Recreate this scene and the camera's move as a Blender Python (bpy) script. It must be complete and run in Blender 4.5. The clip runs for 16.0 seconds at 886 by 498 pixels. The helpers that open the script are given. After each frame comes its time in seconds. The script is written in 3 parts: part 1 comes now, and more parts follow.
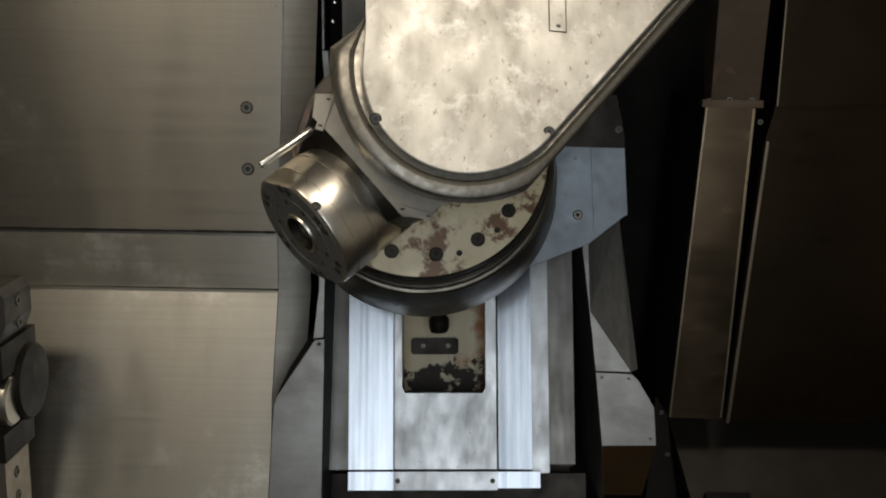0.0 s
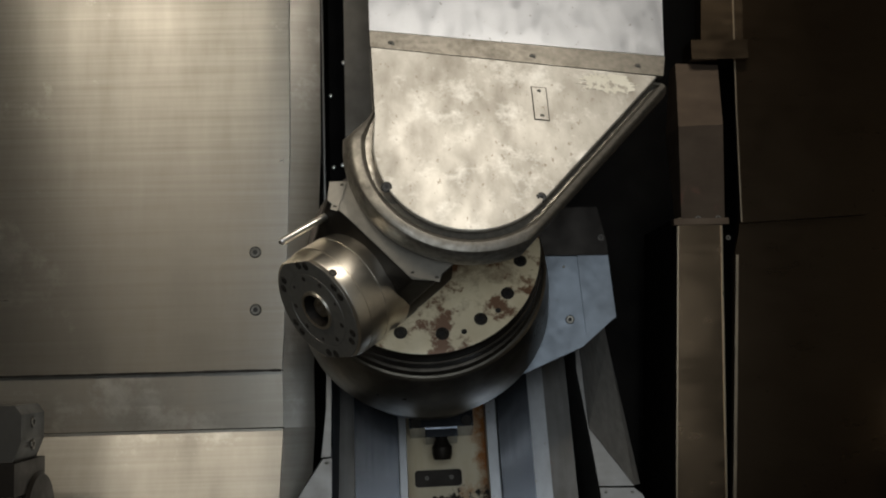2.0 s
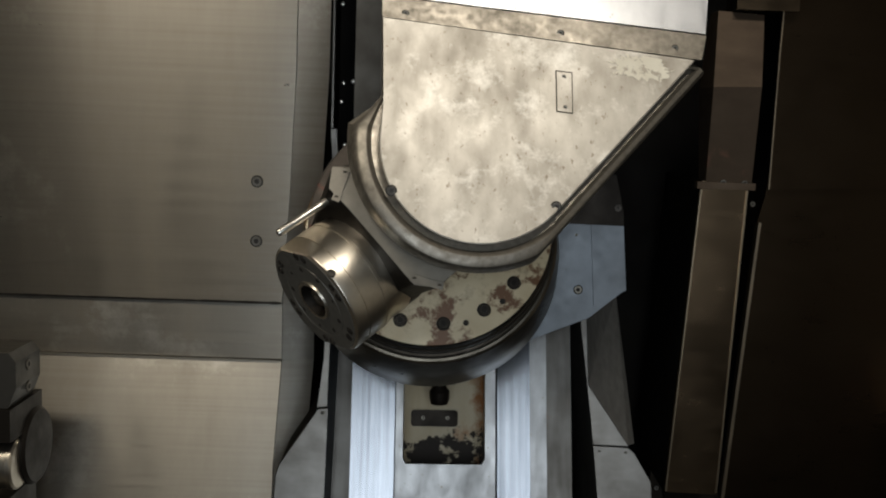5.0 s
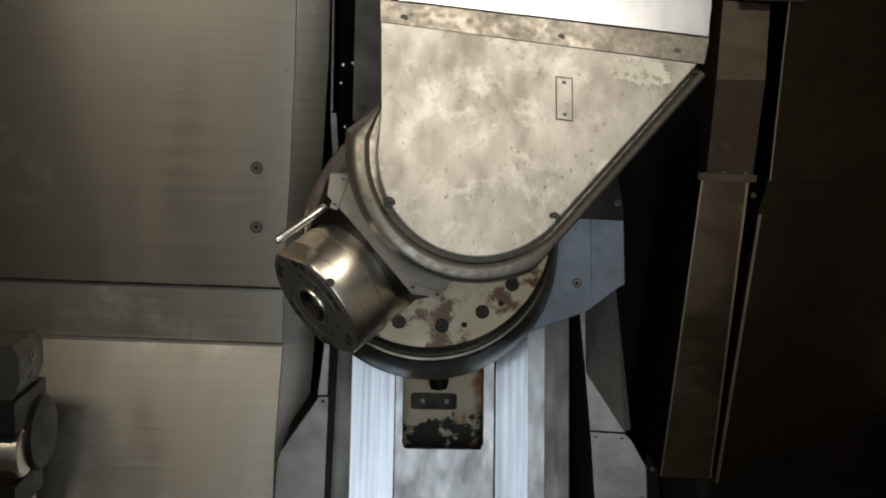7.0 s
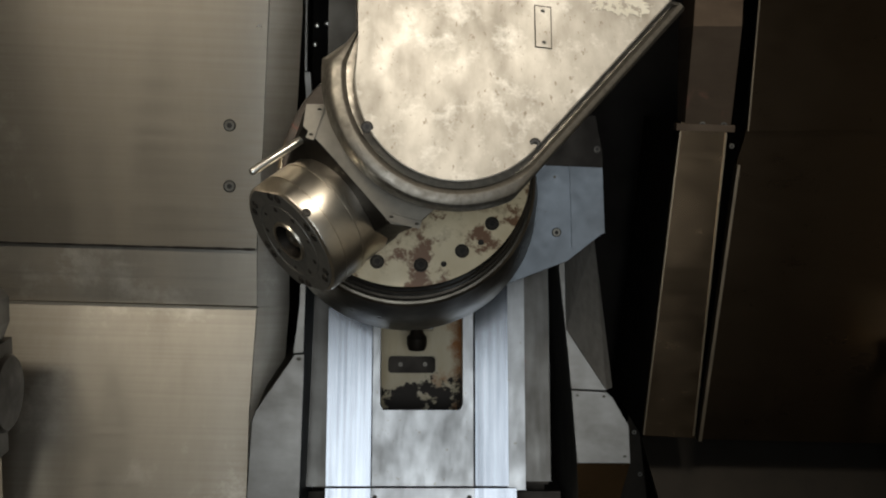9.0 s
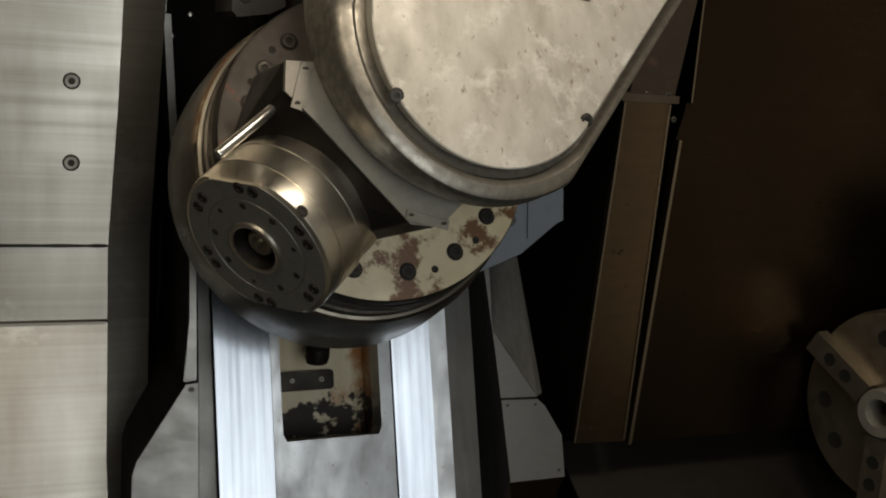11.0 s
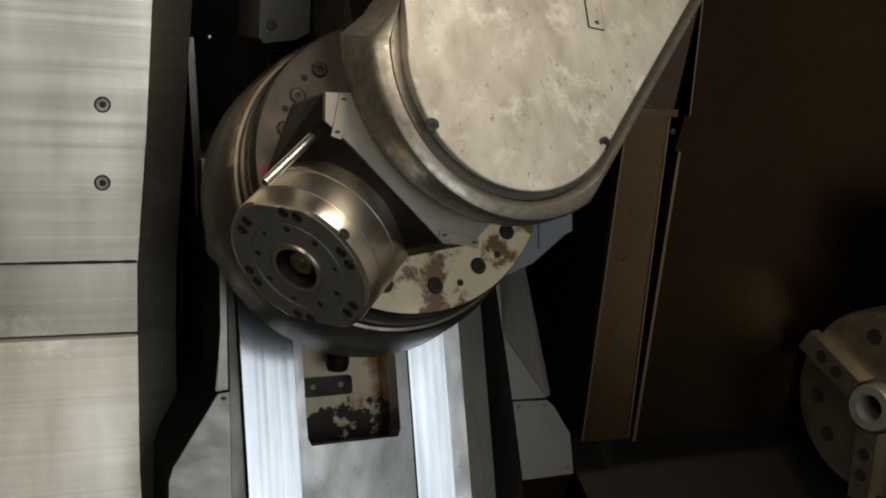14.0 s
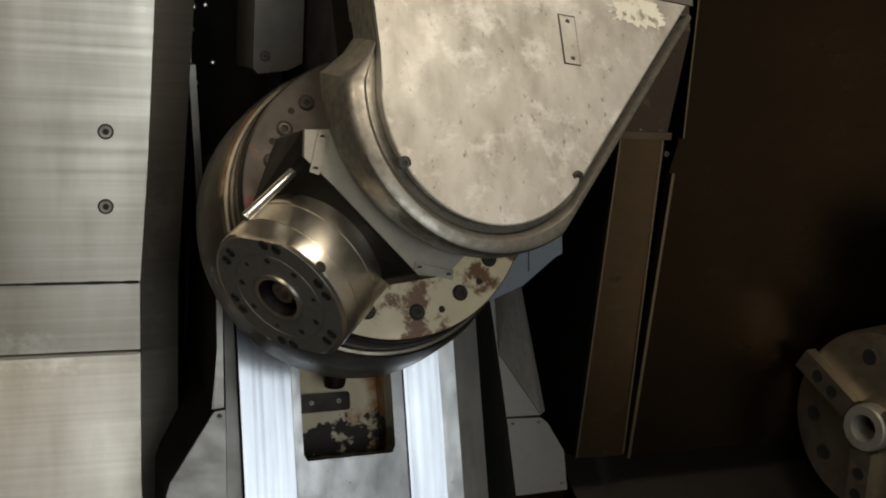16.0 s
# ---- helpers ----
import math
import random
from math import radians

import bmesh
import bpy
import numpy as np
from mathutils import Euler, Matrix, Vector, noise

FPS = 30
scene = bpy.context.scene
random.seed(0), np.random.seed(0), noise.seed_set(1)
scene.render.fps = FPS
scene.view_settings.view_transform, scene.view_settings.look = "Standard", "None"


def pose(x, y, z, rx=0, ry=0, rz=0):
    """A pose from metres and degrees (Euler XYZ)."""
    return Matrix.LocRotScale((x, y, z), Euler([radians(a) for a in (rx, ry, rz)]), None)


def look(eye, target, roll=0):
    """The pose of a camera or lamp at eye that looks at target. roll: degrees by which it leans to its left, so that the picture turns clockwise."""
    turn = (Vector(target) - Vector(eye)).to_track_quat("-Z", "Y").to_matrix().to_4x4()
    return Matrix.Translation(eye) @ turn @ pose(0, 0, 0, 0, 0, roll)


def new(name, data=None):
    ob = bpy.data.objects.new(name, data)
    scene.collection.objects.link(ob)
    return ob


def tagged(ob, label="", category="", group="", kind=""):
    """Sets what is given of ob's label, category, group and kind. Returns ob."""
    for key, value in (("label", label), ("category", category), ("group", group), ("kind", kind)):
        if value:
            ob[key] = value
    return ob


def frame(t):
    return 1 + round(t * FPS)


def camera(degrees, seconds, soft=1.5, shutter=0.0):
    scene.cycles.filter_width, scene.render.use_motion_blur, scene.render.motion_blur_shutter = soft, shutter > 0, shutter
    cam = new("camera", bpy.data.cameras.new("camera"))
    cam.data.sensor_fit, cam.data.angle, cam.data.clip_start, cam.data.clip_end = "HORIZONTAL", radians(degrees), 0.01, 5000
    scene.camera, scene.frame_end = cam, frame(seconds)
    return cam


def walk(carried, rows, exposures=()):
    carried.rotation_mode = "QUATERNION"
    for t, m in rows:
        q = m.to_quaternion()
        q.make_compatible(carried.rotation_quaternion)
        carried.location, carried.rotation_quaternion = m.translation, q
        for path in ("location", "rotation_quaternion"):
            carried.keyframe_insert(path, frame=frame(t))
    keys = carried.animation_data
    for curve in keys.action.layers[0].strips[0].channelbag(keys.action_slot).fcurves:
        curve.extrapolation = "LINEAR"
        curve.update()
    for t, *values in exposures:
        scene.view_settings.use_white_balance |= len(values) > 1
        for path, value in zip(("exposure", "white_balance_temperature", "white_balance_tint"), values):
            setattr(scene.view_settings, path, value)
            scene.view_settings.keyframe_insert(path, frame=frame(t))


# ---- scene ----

cam = camera(45.97, 16.0, soft=2.0)
walk(cam, [
    (0, pose(0.0301, -0.0120, 1.4895, 78.260, -0.908, 0.606)),
    (0.5, pose(0.0238, -0.0656, 1.3764, 84.107, -0.438, 0.721)),
    (1, pose(0.0123, -0.1384, 1.3031, 89.119, 0.178, -0.050)),
    (1.5, pose(-0.0042, -0.1616, 1.2050, 92.760, -0.075, -0.729)),
    (2, pose(-0.0297, -0.1635, 1.1027, 95.776, 1.411, -1.175)),
    (2.5, pose(-0.0199, -0.1673, 1.0461, 96.839, 0.563, -0.679)),
    (3, pose(-0.0221, -0.1263, 1.0740, 95.783, 1.394, -0.742)),
    (3.5, pose(0.0019, -0.1327, 1.1854, 91.849, -0.312, -0.457)),
    (4, pose(-0.0169, -0.1201, 1.2679, 88.982, -1.213, -0.400)),
    (6.5, pose(-0.0063, -0.0291, 1.6854, 77.366, -2.647, 0.111)),
    (7, pose(-0.0085, -0.0568, 1.5991, 78.947, -2.209, 0.006)),
    (7.5, pose(-0.0084, -0.0829, 1.5015, 82.516, -1.997, -0.346)),
    (8, pose(-0.0145, -0.0925, 1.5063, 83.216, -1.838, -0.376)),
    (8.5, pose(-0.0090, -0.0744, 1.4790, 81.687, -1.818, -0.214)),
    (9, pose(-0.0149, -0.0529, 1.4351, 80.945, -1.949, -1.638)),
    (9.5, pose(-0.1104, 0.0138, 1.4312, 81.217, -3.264, -6.775)),
    (9.7, pose(-0.1663, 0.0886, 1.4290, 81.077, -3.489, -9.566)),
    (11.8, pose(-0.4964, 0.4488, 1.3953, 78.855, -3.576, -23.297)),
    (12, pose(-0.4982, 0.4505, 1.3872, 78.968, -3.330, -23.534)),
    (12.5, pose(-0.5065, 0.4536, 1.3678, 79.182, -3.050, -23.417)),
    (13, pose(-0.4766, 0.4131, 1.4240, 77.529, -3.966, -21.561)),
    (13.5, pose(-0.4734, 0.3899, 1.4618, 76.197, -4.866, -20.436)),
    (14, pose(-0.5288, 0.3565, 1.4541, 79.172, -3.599, -22.389)),
    (14.5, pose(-0.5505, 0.3812, 1.3997, 81.085, -2.673, -24.050)),
    (15, pose(-0.5280, 0.3448, 1.4276, 79.940, -2.915, -23.052)),
    (15.5, pose(-0.4815, 0.3026, 1.4823, 77.819, -3.749, -20.728)),
    (16, pose(-0.4715, 0.2971, 1.5090, 78.892, -3.448, -20.278)),
], exposures=[(0, 0.28, 6500, 10), (1.5, 0.10, 6350, 10), (3, 0.10, 6250, 10), (4, 0.10, 6400, 10), (7, 0.02, 6450, 10), (8, -0.02, 6500, 10), (9, 0.22, 6600, 10), (12, 0.20, 6900, 10), (16, 0.25, 6800, 10)])

# ---- world and light ----
world = bpy.data.worlds.new("workshop")
scene.world = world
world.use_nodes = True
world.node_tree.nodes["Background"].inputs["Color"].default_value = (0.5, 0.47, 0.42, 1)
world.node_tree.nodes["Background"].inputs["Strength"].default_value = 0.010


def area(name, eye, target, w, h, watts, colour):
    d = bpy.data.lights.new(name, "AREA")
    d.shape, d.size, d.size_y, d.energy, d.color = "RECTANGLE", w, h, watts, colour
    ob = new(name, d)
    ob.matrix_world = look(eye, target)
    return ob


area("door_opening_daylight", (0.12, -0.78, 1.34), (0.12, 2.0, 1.34), 1.40, 1.30, 17, (0.87, 0.945, 1.0))
area("work_lamp_light", (0.36, 0.64, 2.70), (0.0, 1.60, 1.2), 0.8, 0.22, 13.5, (1.0, 0.91, 0.78))
area("work_lamp_light", (-1.05, 0.45, 2.70), (-0.9, 1.90, 1.2), 0.85, 0.2, 11, (1.0, 0.90, 0.74))
scene.view_settings.exposure = 0.0

# ---- materials ----
MATS = {}


def tree(name):
    m = bpy.data.materials.new(name)
    m.use_nodes = True
    nt = m.node_tree
    return m, nt, nt.nodes["Principled BSDF"]


def metal(name, base, dark, rough, metallic=1.0, grain=(1, 1, 1), grain_scale=40, stain=0.5, stain_scale=6, bump=0.1, rough_var=0.15,
          spot=None, spot_at=0.6, spot_scale=14, spot_rough=0.5, spot_metal=0.0, seed=0.0, brush=0.0, spot_soft=0.05, scuff=None, scuff_at=0.58, scuff_scale=8, spot_lean=None, scuff_lean=None, sheen=0.5, speck=None, stretch=(1, 1, 1), ramp=(0.22, 0.70)):
    """A machine surface: base colour, streaked grain, large stains, banded reflections on walls, and optional worn or
    rusty spots.
    """
    m, nt, b = tree(name)
    N, L = nt.nodes, nt.links
    co = N.new("ShaderNodeTexCoord")
    mp = N.new("ShaderNodeMapping")
    mp.inputs["Scale"].default_value = grain
    mp.inputs["Location"].default_value = (seed, seed * 1.7, -seed)
    L.new(co.outputs["Object"], mp.inputs["Vector"])
    g = N.new("ShaderNodeTexNoise")
    g.inputs["Scale"].default_value, g.inputs["Detail"].default_value = grain_scale, 5
    L.new(mp.outputs["Vector"], g.inputs["Vector"])
    s = N.new("ShaderNodeTexNoise")
    s.inputs["Scale"].default_value, s.inputs["Detail"].default_value, s.inputs["Roughness"].default_value = stain_scale, 7, 0.62
    off = N.new("ShaderNodeMapping")
    off.inputs["Location"].default_value = (seed * 3.1, seed, seed * 2)
    off.inputs["Scale"].default_value = stretch
    L.new(co.outputs["Object"], off.inputs["Vector"])
    L.new(off.outputs["Vector"], s.inputs["Vector"])
    r = N.new("ShaderNodeValToRGB")
    r.color_ramp.elements[0].position, r.color_ramp.elements[1].position = ramp
    r.color_ramp.elements[0].color, r.color_ramp.elements[1].color = (*dark, 1), (*base, 1)
    mixv = N.new("ShaderNodeMath")
    mixv.operation = "MULTIPLY_ADD"
    mixv.inputs[1].default_value = stain
    L.new(s.outputs["Fac"], mixv.inputs[0])
    half = N.new("ShaderNodeMath")
    half.operation = "MULTIPLY"
    half.inputs[1].default_value = 1 - stain
    L.new(g.outputs["Fac"], half.inputs[0])
    L.new(half.outputs[0], mixv.inputs[2])
    L.new(mixv.outputs[0], r.inputs["Fac"])
    colour = r.outputs["Color"]
    rv = N.new("ShaderNodeMapRange")
    rv.inputs["From Min"].default_value, rv.inputs["From Max"].default_value = 0.3, 0.7
    rv.inputs["To Min"].default_value, rv.inputs["To Max"].default_value = rough + rough_var, max(rough - rough_var * 0.5, 0.05)
    L.new(mixv.outputs[0], rv.inputs["Value"])
    rough_out = rv.outputs["Result"]
    b.inputs["Metallic"].default_value = metallic
    b.inputs["Specular IOR Level"].default_value = sheen

    def leaned(value, lean):
        """Makes a stain thicken along a direction of the thing: (x, y, z, offset)."""
        if not lean:
            return value
        dp = N.new("ShaderNodeVectorMath")
        dp.operation = "DOT_PRODUCT"
        dp.inputs[1].default_value = lean[:3]
        L.new(co.outputs["Object"], dp.inputs[0])
        ad = N.new("ShaderNodeMath")
        ad.operation = "ADD"
        ad.use_clamp = False
        ad.inputs[1].default_value = lean[3]
        L.new(dp.outputs["Value"], ad.inputs[0])
        cl = N.new("ShaderNodeClamp")
        cl.inputs["Min"].default_value, cl.inputs["Max"].default_value = -0.4, 0.14
        L.new(ad.outputs[0], cl.inputs["Value"])
        su = N.new("ShaderNodeMath")
        su.operation = "ADD"
        L.new(value, su.inputs[0])
        L.new(cl.outputs["Result"], su.inputs[1])
        return su.outputs[0]

    if speck:
        vo = N.new("ShaderNodeTexNoise")
        vo.inputs["Scale"].default_value, vo.inputs["Detail"].default_value, vo.inputs["Roughness"].default_value = speck[3] * 2.6, 4, 0.6
        L.new(off.outputs["Vector"], vo.inputs["Vector"])
        k = N.new("ShaderNodeMapRange")
        k.inputs["From Min"].default_value, k.inputs["From Max"].default_value = speck[4], speck[4] + 0.06
        L.new(vo.outputs["Fac"], k.inputs["Value"])
        mix = N.new("ShaderNodeMix")
        mix.data_type = "RGBA"
        L.new(k.outputs["Result"], mix.inputs["Factor"])
        L.new(colour, mix.inputs["A"])
        mix.inputs["B"].default_value = (*speck[:3], 1)
        colour = mix.outputs["Result"]
    if scuff:
        p = N.new("ShaderNodeTexNoise")
        p.inputs["Scale"].default_value, p.inputs["Detail"].default_value, p.inputs["Roughness"].default_value = scuff_scale, 10, 0.72
        p.inputs["Distortion"].default_value = 0.1
        sh = N.new("ShaderNodeMapping")
        sh.inputs["Location"].default_value = (seed + 5.3, 2.1, seed + 0.7)
        L.new(co.outputs["Object"], sh.inputs["Vector"])
        L.new(sh.outputs["Vector"], p.inputs["Vector"])
        k = N.new("ShaderNodeMapRange")
        k.inputs["From Min"].default_value, k.inputs["From Max"].default_value = scuff_at - 0.04, scuff_at + 0.12
        L.new(leaned(p.outputs["Fac"], scuff_lean), k.inputs["Value"])
        mix = N.new("ShaderNodeMix")
        mix.data_type = "RGBA"
        L.new(k.outputs["Result"], mix.inputs["Factor"])
        L.new(colour, mix.inputs["A"])
        mix.inputs["B"].default_value = (*scuff, 1)
        colour = mix.outputs["Result"]
    if spot:
        p = N.new("ShaderNodeTexNoise")
        p.inputs["Scale"].default_value, p.inputs["Detail"].default_value, p.inputs["Roughness"].default_value = spot_scale, 8, 0.7
        L.new(off.outputs["Vector"], p.inputs["Vector"])
        k = N.new("ShaderNodeMapRange")
        k.inputs["From Min"].default_value, k.inputs["From Max"].default_value = spot_at, spot_at + spot_soft
        L.new(leaned(p.outputs["Fac"], spot_lean), k.inputs["Value"])
        mix = N.new("ShaderNodeMix")
        mix.data_type = "RGBA"
        L.new(k.outputs["Result"], mix.inputs["Factor"])
        L.new(colour, mix.inputs["A"])
        mix.inputs["B"].default_value = (*spot, 1)
        colour = mix.outputs["Result"]
        mr = N.new("ShaderNodeMix")
        L.new(k.outputs["Result"], mr.inputs["Factor"])
        L.new(rough_out, mr.inputs["A"])
        mr.inputs["B"].default_value = spot_rough
        rough_out = mr.outputs["Result"]
        mm = N.new("ShaderNodeMix")
        L.new(k.outputs["Result"], mm.inputs["Factor"])
        mm.inputs["A"].default_value, mm.inputs["B"].default_value = metallic, spot_metal
        L.new(mm.outputs["Result"], b.inputs["Metallic"])
    L.new(colour, b.inputs["Base Color"])
    L.new(rough_out, b.inputs["Roughness"])
    bp = N.new("ShaderNodeBump")
    bp.inputs["Strength"].default_value, bp.inputs["Distance"].default_value = bump, 0.002
    L.new(mixv.outputs[0], bp.inputs["Height"])
    L.new(bp.outputs["Normal"], b.inputs["Normal"])
    if brush:
        b.inputs["Anisotropic"].default_value = brush
        tv = N.new("ShaderNodeCombineXYZ")
        tv.inputs["Z"].default_value = 1.0
        L.new(tv.outputs["Vector"], b.inputs["Tangent"])
    MATS[name] = m
    return m


# upright bands in both wall colours are painted reflections, not stains
M_WALL = metal("brushed_stainless", (0.40, 0.375, 0.33), (0.24, 0.22, 0.185), 0.31, 0.97, (0.35, 1, 22), 6, 0.72, 2.4, 0.02, 0.14, brush=0.88, scuff=(0.62, 0.60, 0.55), scuff_at=0.63, scuff_scale=3, speck=(0.22, 0.19, 0.14, 60, 0.735), stretch=(2.2, 1, 0.45), ramp=(0.32, 0.64))
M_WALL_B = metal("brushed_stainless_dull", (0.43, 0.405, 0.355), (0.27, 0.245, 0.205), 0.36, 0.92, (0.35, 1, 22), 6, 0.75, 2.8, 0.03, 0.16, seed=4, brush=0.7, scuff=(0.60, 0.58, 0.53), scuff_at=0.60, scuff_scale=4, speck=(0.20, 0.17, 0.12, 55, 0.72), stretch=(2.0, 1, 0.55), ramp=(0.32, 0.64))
M_CAP = metal("worn_cast_cover", (0.53, 0.50, 0.44), (0.29, 0.262, 0.215), 0.46, 0.35, (1.3, 1, 0.6), 26, 0.6, 9, 0.2, 0.12,
              spot=(0.16, 0.13, 0.095), spot_at=0.70, spot_scale=60, spot_rough=0.6, spot_metal=0.3, scuff=(0.66, 0.635, 0.575), scuff_at=0.56, scuff_scale=19,
              speck=(0.26, 0.22, 0.17, 40, 0.63), stretch=(1.3, 1, 0.7), ramp=(0.34, 0.62))
M_RIM = metal("worn_steel_rim", (0.33, 0.305, 0.26), (0.11, 0.098, 0.078), 0.40, 0.85, (1, 1, 1), 90, 0.55, 16, 0.6, 0.22,
              spot=(0.55, 0.52, 0.46), spot_at=0.68, spot_scale=30, spot_rough=0.3, spot_metal=1.0, seed=2, scuff=(0.11, 0.095, 0.07), scuff_at=0.64, scuff_scale=22, ramp=(0.26, 0.68))
M_HOUSING = metal("ground_steel", (0.68, 0.63, 0.54), (0.56, 0.515, 0.435), 0.31, 1.0, (1, 1, 1), 90, 0.3, 8, 0.03, 0.06, seed=3)
M_FACE = metal("spindle_face_steel", (0.23, 0.222, 0.20), (0.15, 0.143, 0.128), 0.46, 0.75, (1, 1, 1), 70, 0.5, 12, 0.06, 0.12, seed=5)
M_DARK = metal("oily_dark_steel", (0.030, 0.025, 0.020), (0.012, 0.010, 0.008), 0.42, 0.7, (1, 1, 1), 30, 0.6, 9, 0.2, 0.2,
               spot=(0.16, 0.06, 0.035), spot_at=0.7, spot_scale=12, spot_rough=0.7, seed=7, sheen=0.25)
M_CREAM = metal("flaking_cream_paint", (0.66, 0.57, 0.38), (0.50, 0.40, 0.24), 0.42, 0.0, (1, 1, 1), 40, 0.6, 9, 0.3, 0.15,
                spot=(0.14, 0.066, 0.027), spot_at=0.505, spot_scale=15, spot_rough=0.5, spot_metal=0.1, seed=9, spot_soft=0.06, scuff=(0.12, 0.066, 0.03), scuff_at=0.50, scuff_scale=8, scuff_lean=(-0.9, 0, 0.9, -1.10))
M_RED = metal("worn_primer_flange", (0.10, 0.087, 0.076), (0.045, 0.038, 0.033), 0.45, 0.6, (1, 1, 1), 40, 0.6, 10, 0.25, 0.2,
              spot=(0.20, 0.06, 0.045), spot_at=0.57, spot_scale=9, spot_rough=0.6, seed=11, sheen=0.3)
M_RING = metal("oiled_ring_steel", (0.06, 0.052, 0.041), (0.025, 0.021, 0.017), 0.33, 0.9, (1, 1, 1), 40, 0.6, 8, 0.15, 0.18, seed=13, sheen=0.3)
M_GREY = metal("blue_grey_sheet", (0.19, 0.21, 0.23), (0.15, 0.165, 0.18), 0.46, 0.75, (1, 1, 1), 70, 0.7, 14, 0.06, 0.12, seed=15, speck=(0.13, 0.10, 0.075, 50, 0.70))
M_RAIL = metal("polished_guideway", (0.34, 0.36, 0.39), (0.19, 0.205, 0.23), 0.20, 1.0, (9, 1, 0.12), 9, 0.5, 5, 0.0, 0.04, seed=17, stretch=(2.5, 1, 0.5), ramp=(0.34, 0.62))
M_PLATE = metal("smeared_steel_plate", (0.36, 0.365, 0.37), (0.19, 0.19, 0.185), 0.34, 1.0, (2.4, 1, 1), 22, 0.6, 9, 0.05, 0.16, seed=19, speck=(0.20, 0.18, 0.15, 34, 0.66))
M_CAST = metal("oily_cream_casting", (0.62, 0.55, 0.40), (0.46, 0.37, 0.22), 0.35, 0.0, (3, 1, 0.5), 18, 0.6, 9, 0.2, 0.15,
               spot=(0.022, 0.016, 0.011), spot_at=0.56, spot_scale=22, spot_rough=0.5, seed=22, sheen=0.15, spot_lean=(0.6, 0, -6.0, 0.38),
               scuff=(0.34, 0.14, 0.04), scuff_at=0.50, scuff_scale=12, scuff_lean=(3.0, 0, 0, -0.22))
M_COVER = metal("grey_cover_sheet", (0.22, 0.212, 0.197), (0.15, 0.143, 0.13), 0.38, 0.9, (1, 1, 2), 40, 0.65, 13, 0.05, 0.12, seed=23, speck=(0.17, 0.14, 0.105, 46, 0.72))
# brown-stained stainless, base colour lowered too for the dim right side
M_BRONZE = metal("brown_stained_dim_stainless", (0.27, 0.19, 0.115), (0.17, 0.12, 0.074), 0.21, 1.0, (1, 1, 5), 14, 0.7, 7, 0.04, 0.10, seed=25, speck=(0.07, 0.045, 0.028, 28, 0.67))
M_RUST = metal("rust_stained_stainless", (0.10, 0.073, 0.05), (0.06, 0.042, 0.028), 0.58, 0.7, (1, 1, 3), 12, 0.6, 7, 0.1, 0.15,
               spot=(0.08, 0.038, 0.022), spot_at=0.62, spot_scale=9, spot_rough=0.7, seed=27)
# near-black base; besides black steel it stands for shade in voids and gaps
M_BLACK = metal("black_steel_and_shade", (0.007, 0.006, 0.005), (0.003, 0.0027, 0.0024), 0.65, 0.0, (1, 1, 1), 14, 0.6, 4, 0.1, 0.2, seed=29, sheen=0.12)
M_CHROME = metal("bright_pin_steel", (0.68, 0.66, 0.60), (0.55, 0.53, 0.48), 0.28, 1.0, (1, 1, 1), 60, 0.5, 20, 0.0, 0.04, seed=31)
M_SCREW = metal("dull_screw_steel", (0.20, 0.185, 0.155), (0.10, 0.092, 0.078), 0.36, 1.0, (1, 1, 1), 80, 0.5, 30, 0.1, 0.12, seed=33)
M_BOLT = metal("black_oxide_screw", (0.07, 0.062, 0.052), (0.035, 0.03, 0.026), 0.38, 0.9, (1, 1, 1), 80, 0.5, 30, 0.1, 0.12, seed=35)
M_HOLE = metal("bore_shadow_steel", (0.03, 0.027, 0.022), (0.016, 0.014, 0.012), 0.5, 0.6, (1, 1, 1), 40, 0.5, 20, 0.1, 0.12, seed=37)
M_CHUCK = metal("chuck_steel", (0.52, 0.455, 0.355), (0.31, 0.27, 0.21), 0.36, 1.0, (1, 1, 1), 50, 0.5, 10, 0.08, 0.15, seed=39)
# smeared sheet; its pale base holds the reflection of the lamp above
M_BRIGHT = metal("glare_pale_smeared_sheet", (0.80, 0.82, 0.85), (0.55, 0.56, 0.58), 0.34, 0.8, (2, 1, 0.6), 24, 0.6, 14, 0.08, 0.2, seed=45, speck=(0.35, 0.35, 0.35, 30, 0.66))
# stainless apron whose lack of light is put into a near-black base
M_APRON = metal("shade_dimmed_apron", (0.022, 0.018, 0.013), (0.012, 0.010, 0.0075), 0.5, 0.7, (1, 1, 1), 20, 0.6, 9, 0.06, 0.15, seed=43, speck=(0.02, 0.016, 0.012, 40, 0.66))
# same stained stainless, base colour darkened further in place of shade
M_PANEL = metal("stained_shaded_stainless", (0.062, 0.042, 0.025), (0.037, 0.026, 0.016), 0.28, 1.0, (1, 1, 5), 14, 0.75, 5, 0.03, 0.08, seed=53, speck=(0.02, 0.014, 0.009, 28, 0.67))
M_FLOOR = metal("oily_tray_steel", (0.085, 0.078, 0.066), (0.045, 0.040, 0.032), 0.42, 0.9, (1, 1, 1), 20, 0.6, 6, 0.1, 0.15, seed=55)
M_STRIP = metal("grimy_strip_steel", (0.15, 0.145, 0.135), (0.05, 0.044, 0.036), 0.38, 0.9, (3, 1, 0.3), 20, 0.6, 8, 0.08, 0.16, seed=57,
                spot=(0.14, 0.06, 0.03), spot_at=0.62, spot_scale=12, spot_rough=0.6)
M_FLANGE = metal("dull_machined_flange", (0.27, 0.25, 0.21), (0.15, 0.135, 0.11), 0.42, 0.45, (1, 1, 1), 50, 0.6, 14, 0.12, 0.15, seed=47)
